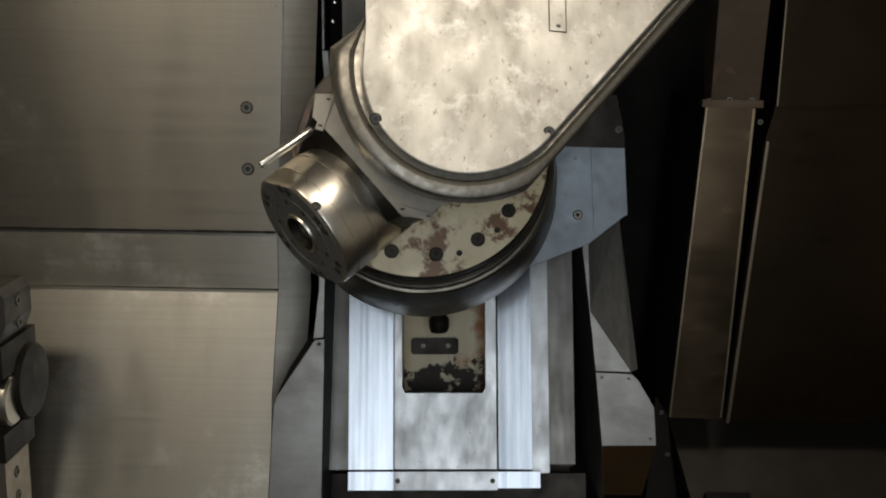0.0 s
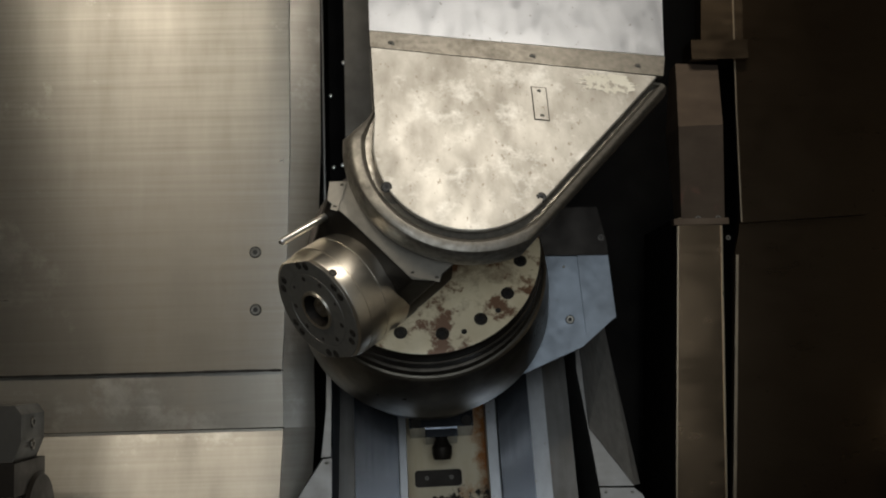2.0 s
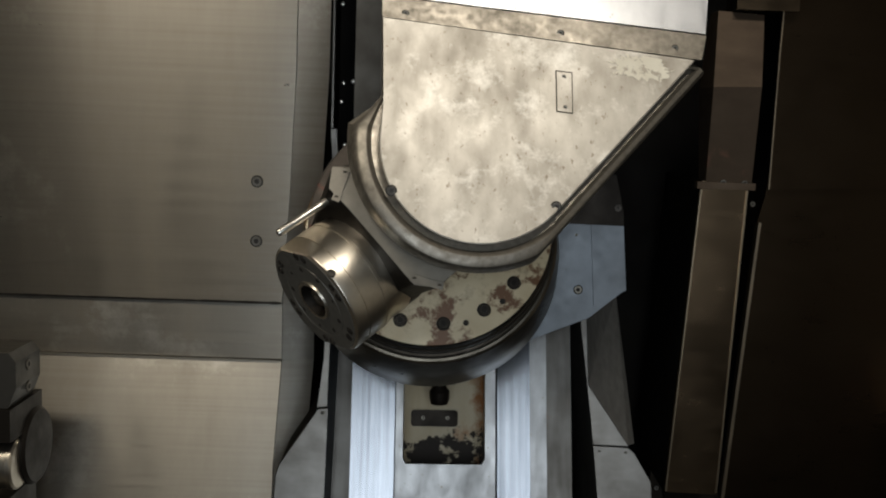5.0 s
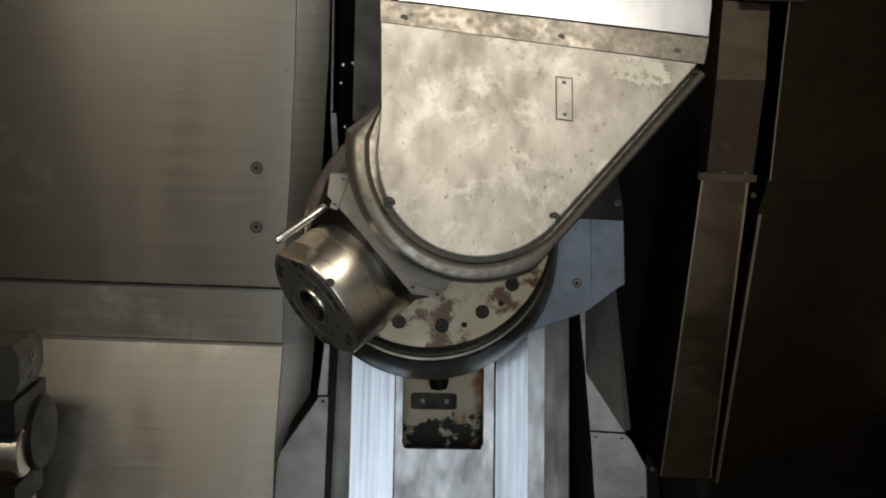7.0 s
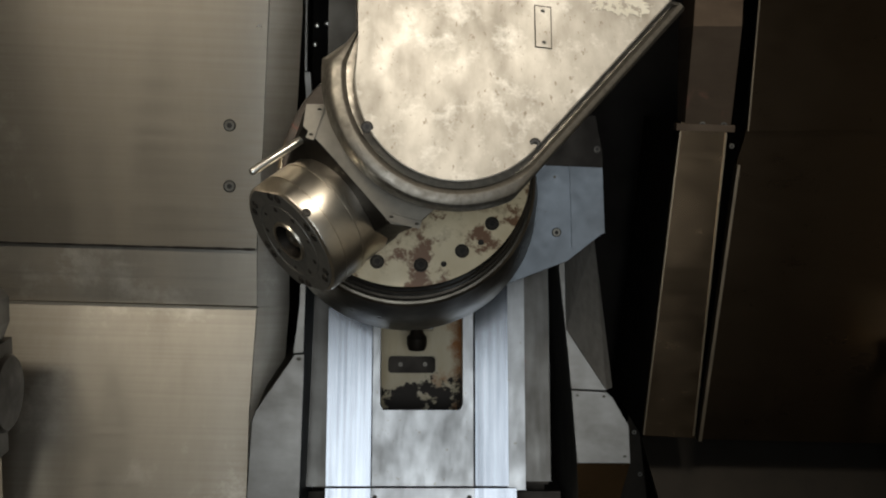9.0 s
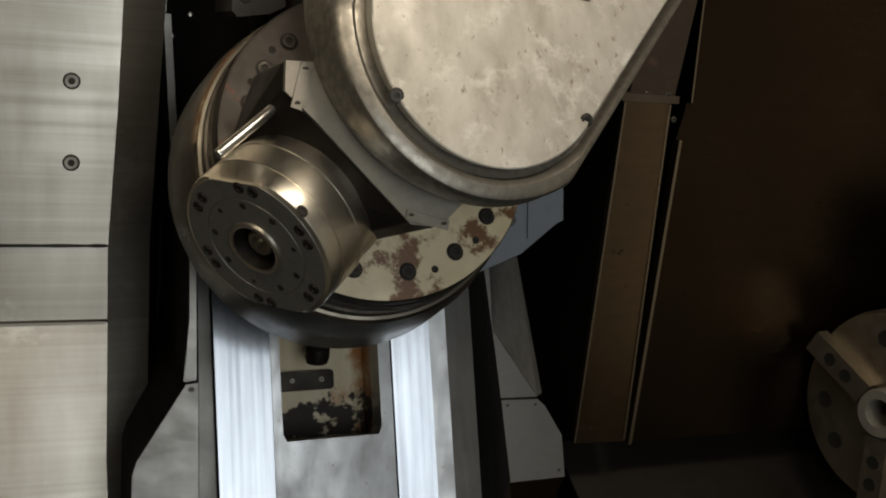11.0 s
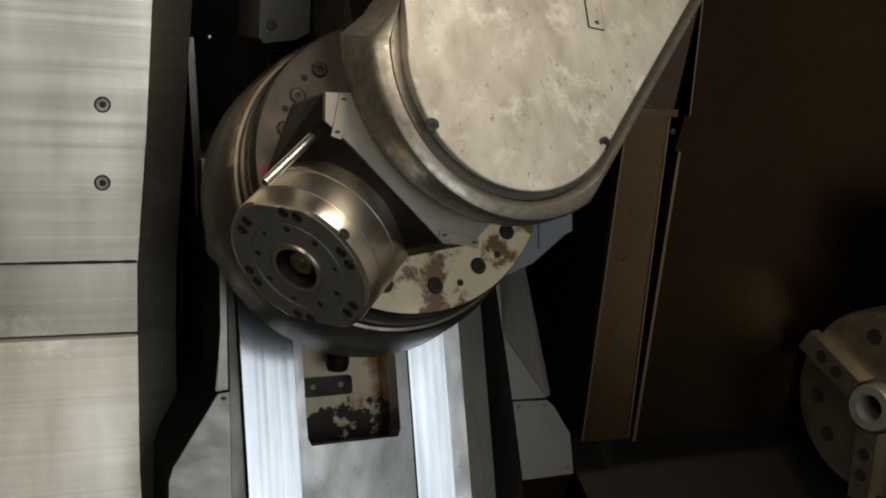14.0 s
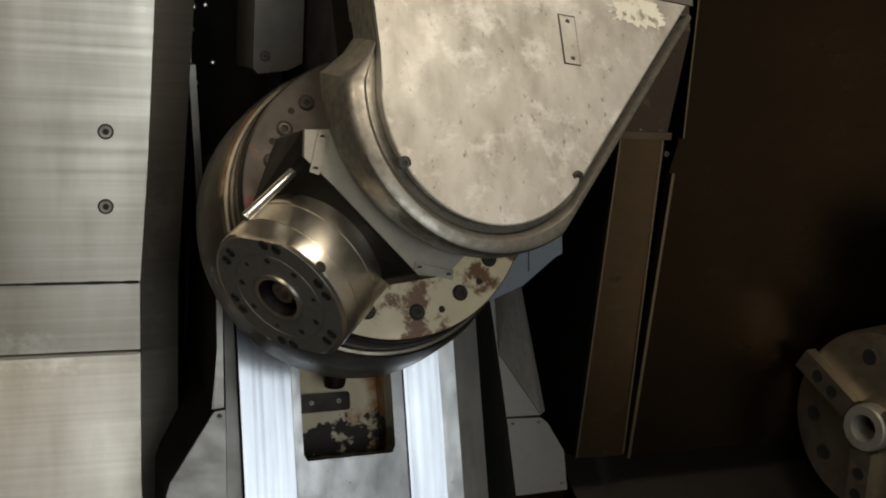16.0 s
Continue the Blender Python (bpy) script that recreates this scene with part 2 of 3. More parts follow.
M_CONE = metal("worn_cone_steel", (0.20, 0.18, 0.145), (0.055, 0.047, 0.037), 0.30, 1.0, (1, 1, 1), 30, 0.7, 9, 0.08, 0.16, seed=61)
M_BOX = metal("oily_grey_box", (0.10, 0.093, 0.08), (0.05, 0.046, 0.04), 0.42, 0.8, (1, 1, 1), 30, 0.6, 9, 0.1, 0.15, seed=63)
# pale reflector colour, made up to brighten the right column
M_BOUNCE = metal("pale_bounce_sheet", (0.66, 0.60, 0.50), (0.50, 0.44, 0.35), 0.5, 0.0, (1, 1, 1), 30, 0.6, 4, 0.1, 0.12, seed=65)
M_WIPER = metal("grey_wiper_sheet", (0.24, 0.235, 0.22), (0.12, 0.115, 0.105), 0.45, 0.2, (14, 14, 0.6), 8, 0.5, 7, 0.1, 0.12, seed=67)
M_PATCH = metal("pale_flaked_paint", (0.66, 0.63, 0.53), (0.54, 0.50, 0.40), 0.5, 0.0, (1, 1, 1), 60, 0.6, 20, 0.2, 0.1,
                spot=(0.33, 0.30, 0.25), spot_at=0.53, spot_scale=70, spot_rough=0.45, spot_metal=0.35, seed=69)
# brighter copy of the strip metal, a painted highlight for folded edges
M_EDGE = metal("edge_highlight_steel", (0.42, 0.34, 0.24), (0.26, 0.20, 0.13), 0.30, 1.0, (1, 1, 0.3), 40, 0.6, 12, 0.05, 0.1, seed=49)
M_TAG = metal("pale_tag", (0.46, 0.43, 0.37), (0.32, 0.295, 0.25), 0.36, 0.8, (1, 1, 1), 60, 0.6, 20, 0.1, 0.1, seed=51)


# ---- mesh helpers ----
def obj(name, bm, mat, parent=None, smooth=False):
    bmesh.ops.recalc_face_normals(bm, faces=bm.faces)
    me = bpy.data.meshes.new(name)
    bm.to_mesh(me)
    bm.free()
    for m in (mat if isinstance(mat, (list, tuple)) else [mat]):
        me.materials.append(m)
    if smooth:
        me.shade_smooth()
        me.set_sharp_from_angle(angle=radians(32))
    ob = new(name, me)
    if parent:
        ob.parent = parent
    return ob


def part(name, bm, mat, parent, label="", smooth=False):
    ob = obj(name, bm, mat, parent, smooth)
    return tagged(ob, label) if label else ob


def thing(name, label, category, group="", kind="", at=(0, 0, 0)):
    ob = new(name)
    ob.empty_display_size = 0.05
    ob.location = at
    return tagged(ob, label, category, group, kind)


def bev(bm, w, seg=2, angle=30):
    if w > 0:
        es = [e for e in bm.edges if len(e.link_faces) == 2 and e.calc_face_angle(0) > radians(angle)]
        bmesh.ops.bevel(bm, geom=es, offset=w, segments=seg, affect="EDGES", profile=0.5, clamp_overlap=True)
    return bm


def box(x0, x1, y0, y1, z0, z1, b=0.002, seg=2):
    bm = bmesh.new()
    vs = [bm.verts.new((x, y, z)) for x in (x0, x1) for y in (y0, y1) for z in (z0, z1)]
    for f in ((0, 1, 3, 2), (4, 6, 7, 5), (0, 4, 5, 1), (2, 3, 7, 6), (0, 2, 6, 4), (1, 5, 7, 3)):
        bm.faces.new([vs[i] for i in f])
    return bev(bm, b, seg)


def prism(poly, y0, y1, b=0.002, seg=2):
    """A plate: an outline in x and z between two depths; y may be a function of x and z."""
    bm = bmesh.new()
    fy0 = y0 if callable(y0) else (lambda x, z: y0)
    fy1 = y1 if callable(y1) else (lambda x, z: y1)
    a = [bm.verts.new((x, fy0(x, z), z)) for x, z in poly]
    c = [bm.verts.new((x, fy1(x, z), z)) for x, z in poly]
    n = len(poly)
    bm.faces.new(a)
    bm.faces.new(c[::-1])
    for i in range(n):
        bm.faces.new((a[i], c[i], c[(i + 1) % n], a[(i + 1) % n]))
    return bev(bm, b, seg)


def basis(centre, axis, up=(0, 0, 1)):
    """A frame whose z runs along axis, at centre."""
    z = Vector(axis).normalized()
    x = Vector(up).cross(z)
    if x.length < 1e-4:
        x = Vector((1, 0, 0))
    x.normalize()
    y = z.cross(x)
    return Matrix.Translation(centre) @ Matrix((x, y, z)).transposed().to_4x4()


def lathe(profile, centre=(0, 0, 0), axis=(0, -1, 0), seg=48, up=(0, 0, 1)):
    """A turned body: (radius, height along the axis) pairs."""
    bm = bmesh.new()
    m = basis(centre, axis, up)
    rings = []
    for r, h in profile:
        if r < 1e-6:
            rings.append([bm.verts.new(m @ Vector((0, 0, h)))])
        else:
            rings.append([bm.verts.new(m @ Vector((r * math.cos(2 * math.pi * i / seg), r * math.sin(2 * math.pi * i / seg), h))) for i in range(seg)])
    for a, c in zip(rings, rings[1:]):
        for i in range(seg):
            j = (i + 1) % seg
            if len(a) == 1 and len(c) == 1:
                continue
            if len(a) == 1:
                bm.faces.new((a[0], c[i], c[j]))
            elif len(c) == 1:
                bm.faces.new((a[i], a[j], c[0]))
            else:
                bm.faces.new((a[i], a[j], c[j], c[i]))
    return bm


def hull(points, b=0.0, seg=2):
    bm = bmesh.new()
    for p in points:
        bm.verts.new(p)
    res = bmesh.ops.convex_hull(bm, input=bm.verts)
    junk = [v for v in res["geom_interior"] if isinstance(v, bmesh.types.BMVert)]
    bmesh.ops.delete(bm, geom=junk, context="VERTS")
    bmesh.ops.dissolve_limit(bm, angle_limit=radians(2), verts=bm.verts, edges=bm.edges)
    return bev(bm, b, seg)


LEAN = 0.30


def scaled(bm, k, yaw=0.0, eye=(0, 0, 1.5)):
    """Sizes a mesh about a point before the machine; yaw sets its right end back, and then its top leans back too."""
    e = Vector(eye)
    for v in bm.verts:
        v.co = e + (v.co - e) / (1 / k - yaw * (v.co.x + 0.1) - (LEAN * (v.co.z - 1.37) if yaw else 0.0))
    return bm


def sloped(bm, z0, c, eye=(0, 0, 1.5)):
    """Slopes what lies below a height towards a point before the machine."""
    e = Vector(eye)
    for v in bm.verts:
        if v.co.z < z0:
            v.co = e + (v.co - e) / (1 + c * (z0 - v.co.z))
    return bm


def nearer(root, k, eye=(0, 0, 1.5)):
    """Brings all parts of a thing nearer to a point before the machine, or sets them back."""
    e = Vector(eye)
    for ob in root.children_recursive:
        for v in ob.data.vertices:
            v.co = e + (v.co - e) * k


def capped(x, y, z):
    """A place on the slightly turned front of the head."""
    k = 1 / (1 / 0.985 - 0.10 * (x + 0.1) - LEAN * (z - 1.37))
    return (x * k, y * k, 1.5 - (1.5 - z) * k)


def screw(parent, centre, axis, r, mat=None, name="screw"):
    """A socket screw with a socket and a ring round its head coloured dark for shade."""
    bm = lathe([(0, r * 0.03), (r * 0.40, r * 0.03), (r * 0.44, r * 0.16), (r * 0.76, r * 0.16), (r * 0.82, r * 0.11), (r * 0.84, r * 0.03), (r * 0.98, r * 0.025), (r * 1.04, -r * 0.02)], centre, axis, 18)
    c, a = Vector(centre), Vector(axis).normalized()
    for f in bm.faces:
        q = f.calc_center_median() - c
        d = (q - a * q.dot(a)).length
        f.material_index = 1 if d < r * 0.43 or d > r * 0.83 else 0
    return part(name, bm, [mat or M_SCREW, M_HOLE], parent, smooth=True)


# a flat disc, dark to look like the shade in a hole
def tapped(parent, centre, axis, r, name="screw_hole"):
    bm = lathe([(0, r * 0.03), (r * 0.8, r * 0.03), (r, r * 0.06), (r * 1.12, 0.0)], centre, axis, 16)
    return part(name, bm, M_HOLE, parent, smooth=True)


# ---- enclosure ----
# front, sides, roof and floor are unseen; they only bound the reflections
shell = thing("machine_enclosure", "mostly unseen steel machine enclosure around the working area, blackened for shade", "enclosure", kind="structure")
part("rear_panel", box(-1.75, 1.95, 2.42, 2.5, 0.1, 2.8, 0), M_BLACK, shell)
part("side_panel", box(-1.83, -1.75, -0.88, 2.5, 0.1, 2.8, 0), M_WALL_B, shell)
# out of view; kept pale so the strips opposite reflect something bright
part("side_panel", box(1.95, 2.03, -0.88, 2.5, 0.1, 2.8, 0), M_BOUNCE, shell, "unseen side made pale to bounce light")
part("front_panel", box(-1.75, -0.60, -0.88, -0.82, 0.1, 2.8, 0), M_BLACK, shell)
part("front_panel", box(0.84, 1.95, -0.88, -0.82, 0.1, 2.8, 0), M_BLACK, shell)
part("front_panel", box(-0.60, 0.84, -0.88, -0.82, 0.1, 0.67, 0), M_BLACK, shell)
part("front_panel", box(-0.60, 0.84, -0.88, -0.82, 2.01, 2.8, 0), M_BLACK, shell)
tagged(obj("ceiling", box(-1.83, 2.03, -0.88, 2.5, 2.8, 2.86, 0), M_BLACK), "unseen sheet metal roof closing the machine, blackened for shade", "ceiling", kind="structure")
tagged(obj("floor", box(-1.83, 2.03, -0.88, 2.5, 0.0, 0.1, 0), M_FLOOR), "unseen dull oily sheet metal floor closing the machine", "floor", kind="structure")

# stainless wall beside the head
wall = thing("wall_left", "brushed stainless steel wall panels with flush socket screws", "wall", kind="structure")
WY = 2.105
seam = lambda x: 1.905 - 0.145 * (x + 0.308)
part("main_panel", prism([(-1.7, 1.082), (-0.330, 1.079), (-0.318, 1.30), (-0.309, 1.56), (-0.307, seam(-0.307)), (-1.7, seam(-1.7))], WY, WY + 0.02, 0.0015), M_WALL, wall)
part("upper_panel", prism([(-1.7, seam(-1.7) + 0.004), (-0.307, seam(-0.307) + 0.004), (-0.316, 2.8), (-1.7, 2.8)], WY + 0.003, WY + 0.022, 0.0015), M_WALL, wall)
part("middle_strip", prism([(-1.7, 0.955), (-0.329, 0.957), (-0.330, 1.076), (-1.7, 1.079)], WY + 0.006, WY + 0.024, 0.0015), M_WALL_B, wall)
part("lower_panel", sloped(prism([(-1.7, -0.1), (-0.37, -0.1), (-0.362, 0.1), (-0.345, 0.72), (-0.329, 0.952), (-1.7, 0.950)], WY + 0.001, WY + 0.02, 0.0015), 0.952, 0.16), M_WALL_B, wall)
for z in (1.334, 1.209):
    screw(wall, (-0.386, WY - 0.0004, z), (0, -1, 0), 0.0125, M_SCREW)
rng = random.Random(4)
top_line, low = [], []
for i in range(60):
    x = -1.2 + 0.868 * i / 59
    w = 0.0012 + 0.0016 * rng.random() + (0.003 * rng.random() if x > -0.5 else 0)
    top_line.append((x, 1.0792 + w * 0.6))
    low.append((x, 1.0775 - w * 0.5))
part("seam_grime", prism(top_line + low[::-1], WY - 0.0009, WY + 0.008, 0), M_DARK, wall, "dark grime along the seam")
part("seam_bead", box(-1.7, -0.331, WY - 0.0015, WY + 0.01, 0.9505, 0.9545, 0.001), M_TAG, wall, "pale sealed seam")
edge = [(-0.362, 0.1), (-0.345, 0.72), (-0.329, 0.955), (-0.330, 1.079), (-0.309, 1.56), (-0.307, 1.9), (-0.316, 2.8)]
bm = bmesh.new()
front = [bm.verts.new((x + 0.001, WY + 0.006, z)) for x, z in edge]
back = [bm.verts.new((x + 0.066, WY + 0.022, z)) for x, z in edge]
for i in range(len(edge) - 1):
    bm.faces.new((front[i], front[i + 1], back[i + 1], back[i]))
bmesh.ops.solidify(bm, geom=bm.faces[:], thickness=0.003)
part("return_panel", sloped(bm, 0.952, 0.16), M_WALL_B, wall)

inner = thing("inner_panel", "inner panel with small shiny rivets, blackened for the shade behind the head", "panel", kind="structure")
# sheet coloured near black for the unlit depth behind the head
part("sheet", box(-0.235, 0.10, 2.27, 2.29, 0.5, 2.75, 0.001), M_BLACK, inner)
for x, z in ((-0.226, 1.548), (-0.205, 1.553), (-0.230, 1.508), (-0.190, 1.450), (-0.220, 1.412), (-0.232, 1.72), (-0.20, 1.80)):
    part("rivet", lathe([(0, 0.004), (0.0035, 0.0032), (0.0055, 0)], (x, 2.27, z), (0, -1, 0), 14), M_CHROME, inner, smooth=True)
part("edge_bar", prism([(-0.2435, 1.447), (-0.2315, 1.447), (-0.203, 1.08), (-0.216, 1.08)], 2.19, 2.21, 0.001), M_COVER, inner)
part("edge_bar", prism([(-0.246, 2.5), (-0.2425, 2.5), (-0.2390, 1.45), (-0.2430, 1.45)], 2.19, 2.21, 0.0005), M_COVER, inner)

# ---- slideway, leaning back ----
slide = thing("slideway", "inclined machine slideway with polished guide rails and an oily cast channel", "slideway", at=(0, 1.98, 0.78))
slide.rotation_euler = (radians(-18.0), radians(-1.3), 0)
# local: x across, y depth from the plate face, z up the slope from the channel's lower end
part("guide_rail", box(-0.168, -0.079, -0.006, 0.05, -0.150, 0.52, 0.002), M_RAIL, slide, "polished left guide rail")
part("guide_rail", prism([(0.131, -0.150), (0.197, -0.150), (0.197, 0.75), (0.131, 0.75)], lambda x, z: 0.002 - 0.14 * (x - 0.131), 0.05, 0.002), M_RAIL, slide, "polished guide rail, slightly canted")
part("guide_rail", prism([(0.198, -0.158), (0.232, -0.158), (0.232, 0.75), (0.198, 0.75)], lambda x, z: 0.006 - 0.12 * (x - 0.198), 0.05, 0.002), M_PLATE, slide)
part("outer_strip", box(0.233, 0.284, 0.012, 0.05, -0.142, 0.75, 0.002), M_STRIP, slide)
part("outer_strip", box(-0.212, -0.170, 0.012, 0.05, -0.152, 0.50, 0.002), M_STRIP, slide)
part("front_plate", prism([(-0.077, -0.150), (0.127, -0.150), (0.127, 0.75), (0.106, 0.75), (0.106, 0.012), (0.100, 0.0), (-0.056, 0.0), (-0.062, 0.012), (-0.062, 0.75), (-0.077, 0.75)], 0.0, 0.05, 0.002), M_PLATE, slide)
part("channel_floor", box(-0.077, 0.127, 0.10, 0.12, -0.02, 0.75, 0.001), M_CAST, slide, "cream painted casting stained with dark oil")
part("channel_side", box(-0.070, -0.0625, 0.03, 0.104, 0.0, 0.75, 0.001), M_CAST, slide)
part("channel_side", box(0.1065, 0.114, 0.03, 0.104, 0.0, 0.75, 0.001), M_CAST, slide)
part("channel_end", box(-0.0625, 0.1065, 0.03, 0.104, -0.01, -0.001, 0.001), M_CAST, slide)
part("bottom_bar", box(-0.078, 0.128, -0.010, 0.05, -0.190, -0.154, 0.002), M_PLATE, slide)
part("bottom_bar", box(-0.168, -0.0785, -0.011, 0.05, -0.190, -0.154, 0.002), M_RAIL, slide)
part("bottom_bar", box(0.1285, 0.212, -0.011, 0.05, -0.186, -0.154, 0.002), M_RAIL, slide)
for x in (-0.070, 0.118):
    screw(slide, (x, -0.010, -0.172), (0, -1, 0), 0.005, M_BOLT)
part("bed", box(-0.212, 0.284, 0.12, 0.24, -0.25, 1.1, 0.002), M_DARK, slide)
for x0, x1, z1 in ((-0.212, -0.0705, 0.52), (0.1145, 0.284, 0.75)):
    part("bed", box(x0, x1, 0.05, 0.119, -0.15, z1, 0.001), M_DARK, slide)
part("lower_apron", box(-0.30, 0.31, 0.06, 0.08, -0.75, -0.165, 0.001), M_DARK, slide)

for x in (-0.0695, 0.1165):
    for z in (0.235, 0.42):
        screw(slide, (x, -0.0002, z), (0, -1, 0), 0.0035, M_BOLT)

# drive bracket in the channel
bracket = part("end_bracket", box(-0.055, 0.080, 0.014, 0.10, 0.185, 0.263, 0.003), M_RAIL, slide, "grey steel bracket with six dark bolt holes")
for x in (-0.041, 0.066):
    for z, r in ((0.197, 0.0105), (0.2235, 0.0075), (0.250, 0.0105)):
        tapped(bracket, (x, 0.0138, z), (0, -1, 0), r, "bolt_hole")
tapped(bracket, (0.012, 0.0138, 0.241), (0, -1, 0), 0.004, "bolt_hole")
part("bracket_foot", box(-0.022, 0.046, 0.02, 0.086, 0.166, 0.1845, 0.002), M_RAIL, slide)
part("ball_stop", lathe([(0, -0.012), (0.018, -0.010), (0.021, 0.0), (0.021, 0.016), (0.016, 0.022), (0.010, 0.036), (0, 0.037)], (0.012, 0.045, 0.135), (0, -0.35, 1), 28), M_DARK, slide, smooth=True)
slotp = [(-0.043 + 0.008 * math.cos(a), 0.104 + 0.012 + 0.008 * math.sin(a)) for a in np.linspace(math.pi / 2, math.pi, 5)]
slotp += [(-0.043 + 0.008 * math.cos(a), 0.092 + 0.008 * math.sin(a)) for a in np.linspace(math.pi, 1.5 * math.pi, 5)]
slotp += [(0.043 + 0.008 * math.cos(a), 0.092 + 0.008 * math.sin(a)) for a in np.linspace(1.5 * math.pi, 2 * math.pi, 5)]
slotp += [(0.043 + 0.008 * math.cos(a), 0.116 + 0.008 * math.sin(a)) for a in np.linspace(0, math.pi / 2, 5)]
pad = part("slot_plate", prism([(x * 0.98 + 0.002, z * 0.87 + 0.005) for x, z in slotp], 0.094, 0.101, 0.001), M_DARK, slide, "dark oblong plate with two screws")
for x in (-0.022, 0.030):
    screw(pad, (x, 0.0938, 0.096), (0, -1, 0), 0.005, M_SCREW)
# ball screw above the bracket
bm = bmesh.new()
turns, segs = 26, 20
prof = []
for i in range(turns * segs + 1):
    a = 2 * math.pi * i / segs
    z = 0.262 + 0.012 * i / segs
    prof.append([bm.verts.new((0.010 + r * math.cos(a), 0.058 + r * math.sin(a), z + dz)) for r, dz in ((0.0095, 0), (0.0125, 0.003), (0.0125, 0.008), (0.0095, 0.0115))])
for a, c in zip(prof, prof[1:]):
    for k in range(3):
        bm.faces.new((a[k], a[k + 1], c[k + 1], c[k]))
part("ball_screw", bm, M_CHROME, slide, "shiny threaded ball screw", smooth=True)

# ---- sheet covers beside the slideway ----
cover = thing("slideway_cover", "bent grey sheet metal cover with a seam across it", "machine cover", "slideway covers")
cy = lambda x, z: 1.985 + 0.26 * (z - 0.8)
part("upper_sheet", prism([(0.300, 1.20), (0.297, 1.065), (0.318, 0.90), (0.326, 0.829), (0.397, 0.828), (0.313, 0.945), (0.303, 1.20)], cy, lambda x, z: cy(x, z) + 0.006, 0.0008), M_COVER, cover)
bm = bmesh.new()
fold = [bm.verts.new((x, cy(x, z) + dy, z)) for x, z, dy in ((0.304, 1.20, 0.0), (0.3135, 0.946, 0.0), (0.3975, 0.829, 0.0), (0.412, 0.830, 0.012), (0.378, 1.12, 0.055), (0.369, 1.195, 0.055))]
for i, j, k in ((0, 1, 5), (1, 4, 5), (1, 2, 4), (2, 3, 4)):
    bm.faces.new((fold[i], fold[j], fold[k]))
bmesh.ops.solidify(bm, geom=bm.faces[:], thickness=0.003)
part("folded_sheet", bm, M_WIPER, cover, "sheet folded back along a slanting crease")
part("lower_sheet", prism([(0.326, 0.826), (0.397, 0.824), (0.411, 0.812), (0.443, 0.760), (0.447, 0.688), (0.340, 0.686)], lambda x, z: cy(x, z) - 0.002, lambda x, z: cy(x, z) + 0.006, 0.0012), M_COVER, cover)
part("under_sheet", hull([(0.3405, 1.955, 0.684), (0.447, 1.955, 0.686), (0.348, 2.02, 0.55), (0.438, 2.02, 0.55), (0.3405, 1.960, 0.684), (0.447, 1.960, 0.686), (0.348, 2.025, 0.55), (0.438, 2.025, 0.55)]), M_BRONZE, cover)
side = [(0.297, 1.20), (0.296, 1.065), (0.317, 0.90), (0.325, 0.828), (0.339, 0.686), (0.347, 0.555)]
bm = bmesh.new()
a = [bm.verts.new((x, cy(x, z) + 0.001, z)) for x, z in side]
c = [bm.verts.new((x - 0.012, 2.24, z)) for x, z in side]
for i in range(len(side) - 1):
    bm.faces.new((a[i], a[i + 1], c[i + 1], c[i]))
bmesh.ops.solidify(bm, geom=bm.faces[:], thickness=0.003)
part("side_sheet", bm, M_WIPER, cover, "grey ribbed wiper side")
for x, z in ((0.338, 0.816), (0.392, 0.815), (0.436, 0.700)):
    screw(cover, (x, cy(x, z) - 0.002, z), (0, -1, 0), 0.0032)

cover = thing("slideway_cover", "pale grey sheet metal cover with a slanting upper edge", "machine cover", "slideway covers")
cy2 = lambda x, z: 1.897 + 0.22 * (z - 0.8)
part("front_sheet", prism([(-0.316, 0.45), (-0.210, 0.45), (-0.210, 0.906), (-0.228, 0.904), (-0.299, 0.797), (-0.305, 0.778)], cy2, lambda x, z: cy2(x, z) + 0.005, 0.0012), M_COVER, cover)
part("upper_sheet", prism([(-0.212, 0.909), (-0.212, 1.10), (-0.222, 1.10), (-0.222, 1.0), (-0.231, 0.907)], lambda x, z: cy2(x, z) + 0.003, lambda x, z: cy2(x, z) + 0.009, 0.001), M_COVER, cover)
side = [(-0.209, 0.45), (-0.209, 0.906), (-0.211, 1.1)]
bm = bmesh.new()
a = [bm.verts.new((x, cy2(x, z) + 0.001, z)) for x, z in side]
c = [bm.verts.new((x + 0.012, 2.2, z)) for x, z in side]
for i in range(len(side) - 1):
    bm.faces.new((a[i], a[i + 1], c[i + 1], c[i]))
bmesh.ops.solidify(bm, geom=bm.faces[:], thickness=0.003)
part("side_sheet", bm, M_GREY, cover)
# black sheet added where the gap beside the wall is only shaded
side = [(-0.318, 0.45), (-0.306, 0.779), (-0.299, 0.799), (-0.229, 0.906), (-0.224, 1.0), (-0.224, 1.1)]
bm = bmesh.new()
a = [bm.verts.new((x, cy2(x, z) + 0.001, z)) for x, z in side]
c = [bm.verts.new((x - 0.004, 2.26, z)) for x, z in side]
for i in range(len(side) - 1):
    bm.faces.new((a[i], a[i + 1], c[i + 1], c[i]))
bmesh.ops.solidify(bm, geom=bm.faces[:], thickness=0.003)
part("gap_shade_sheet", bm, M_BLACK, cover)
screw(cover, (-0.220, cy2(0, 0.896), 0.896), (0, -1, 0), 0.0045)

# ---- ram that carries the head ----
ram = thing("ram", "heavy cast machine ram that carries the milling head", "machine ram")
part("body", prism([(-0.095, 1.36), (0.20, 1.36), (0.20, 2.45), (-0.095, 2.45)], lambda x, z: 1.66 + 0.62 * (z - 1.36), lambda x, z: 2.05 + 0.32 * (z - 1.36), 0.01), M_DARK, ram)
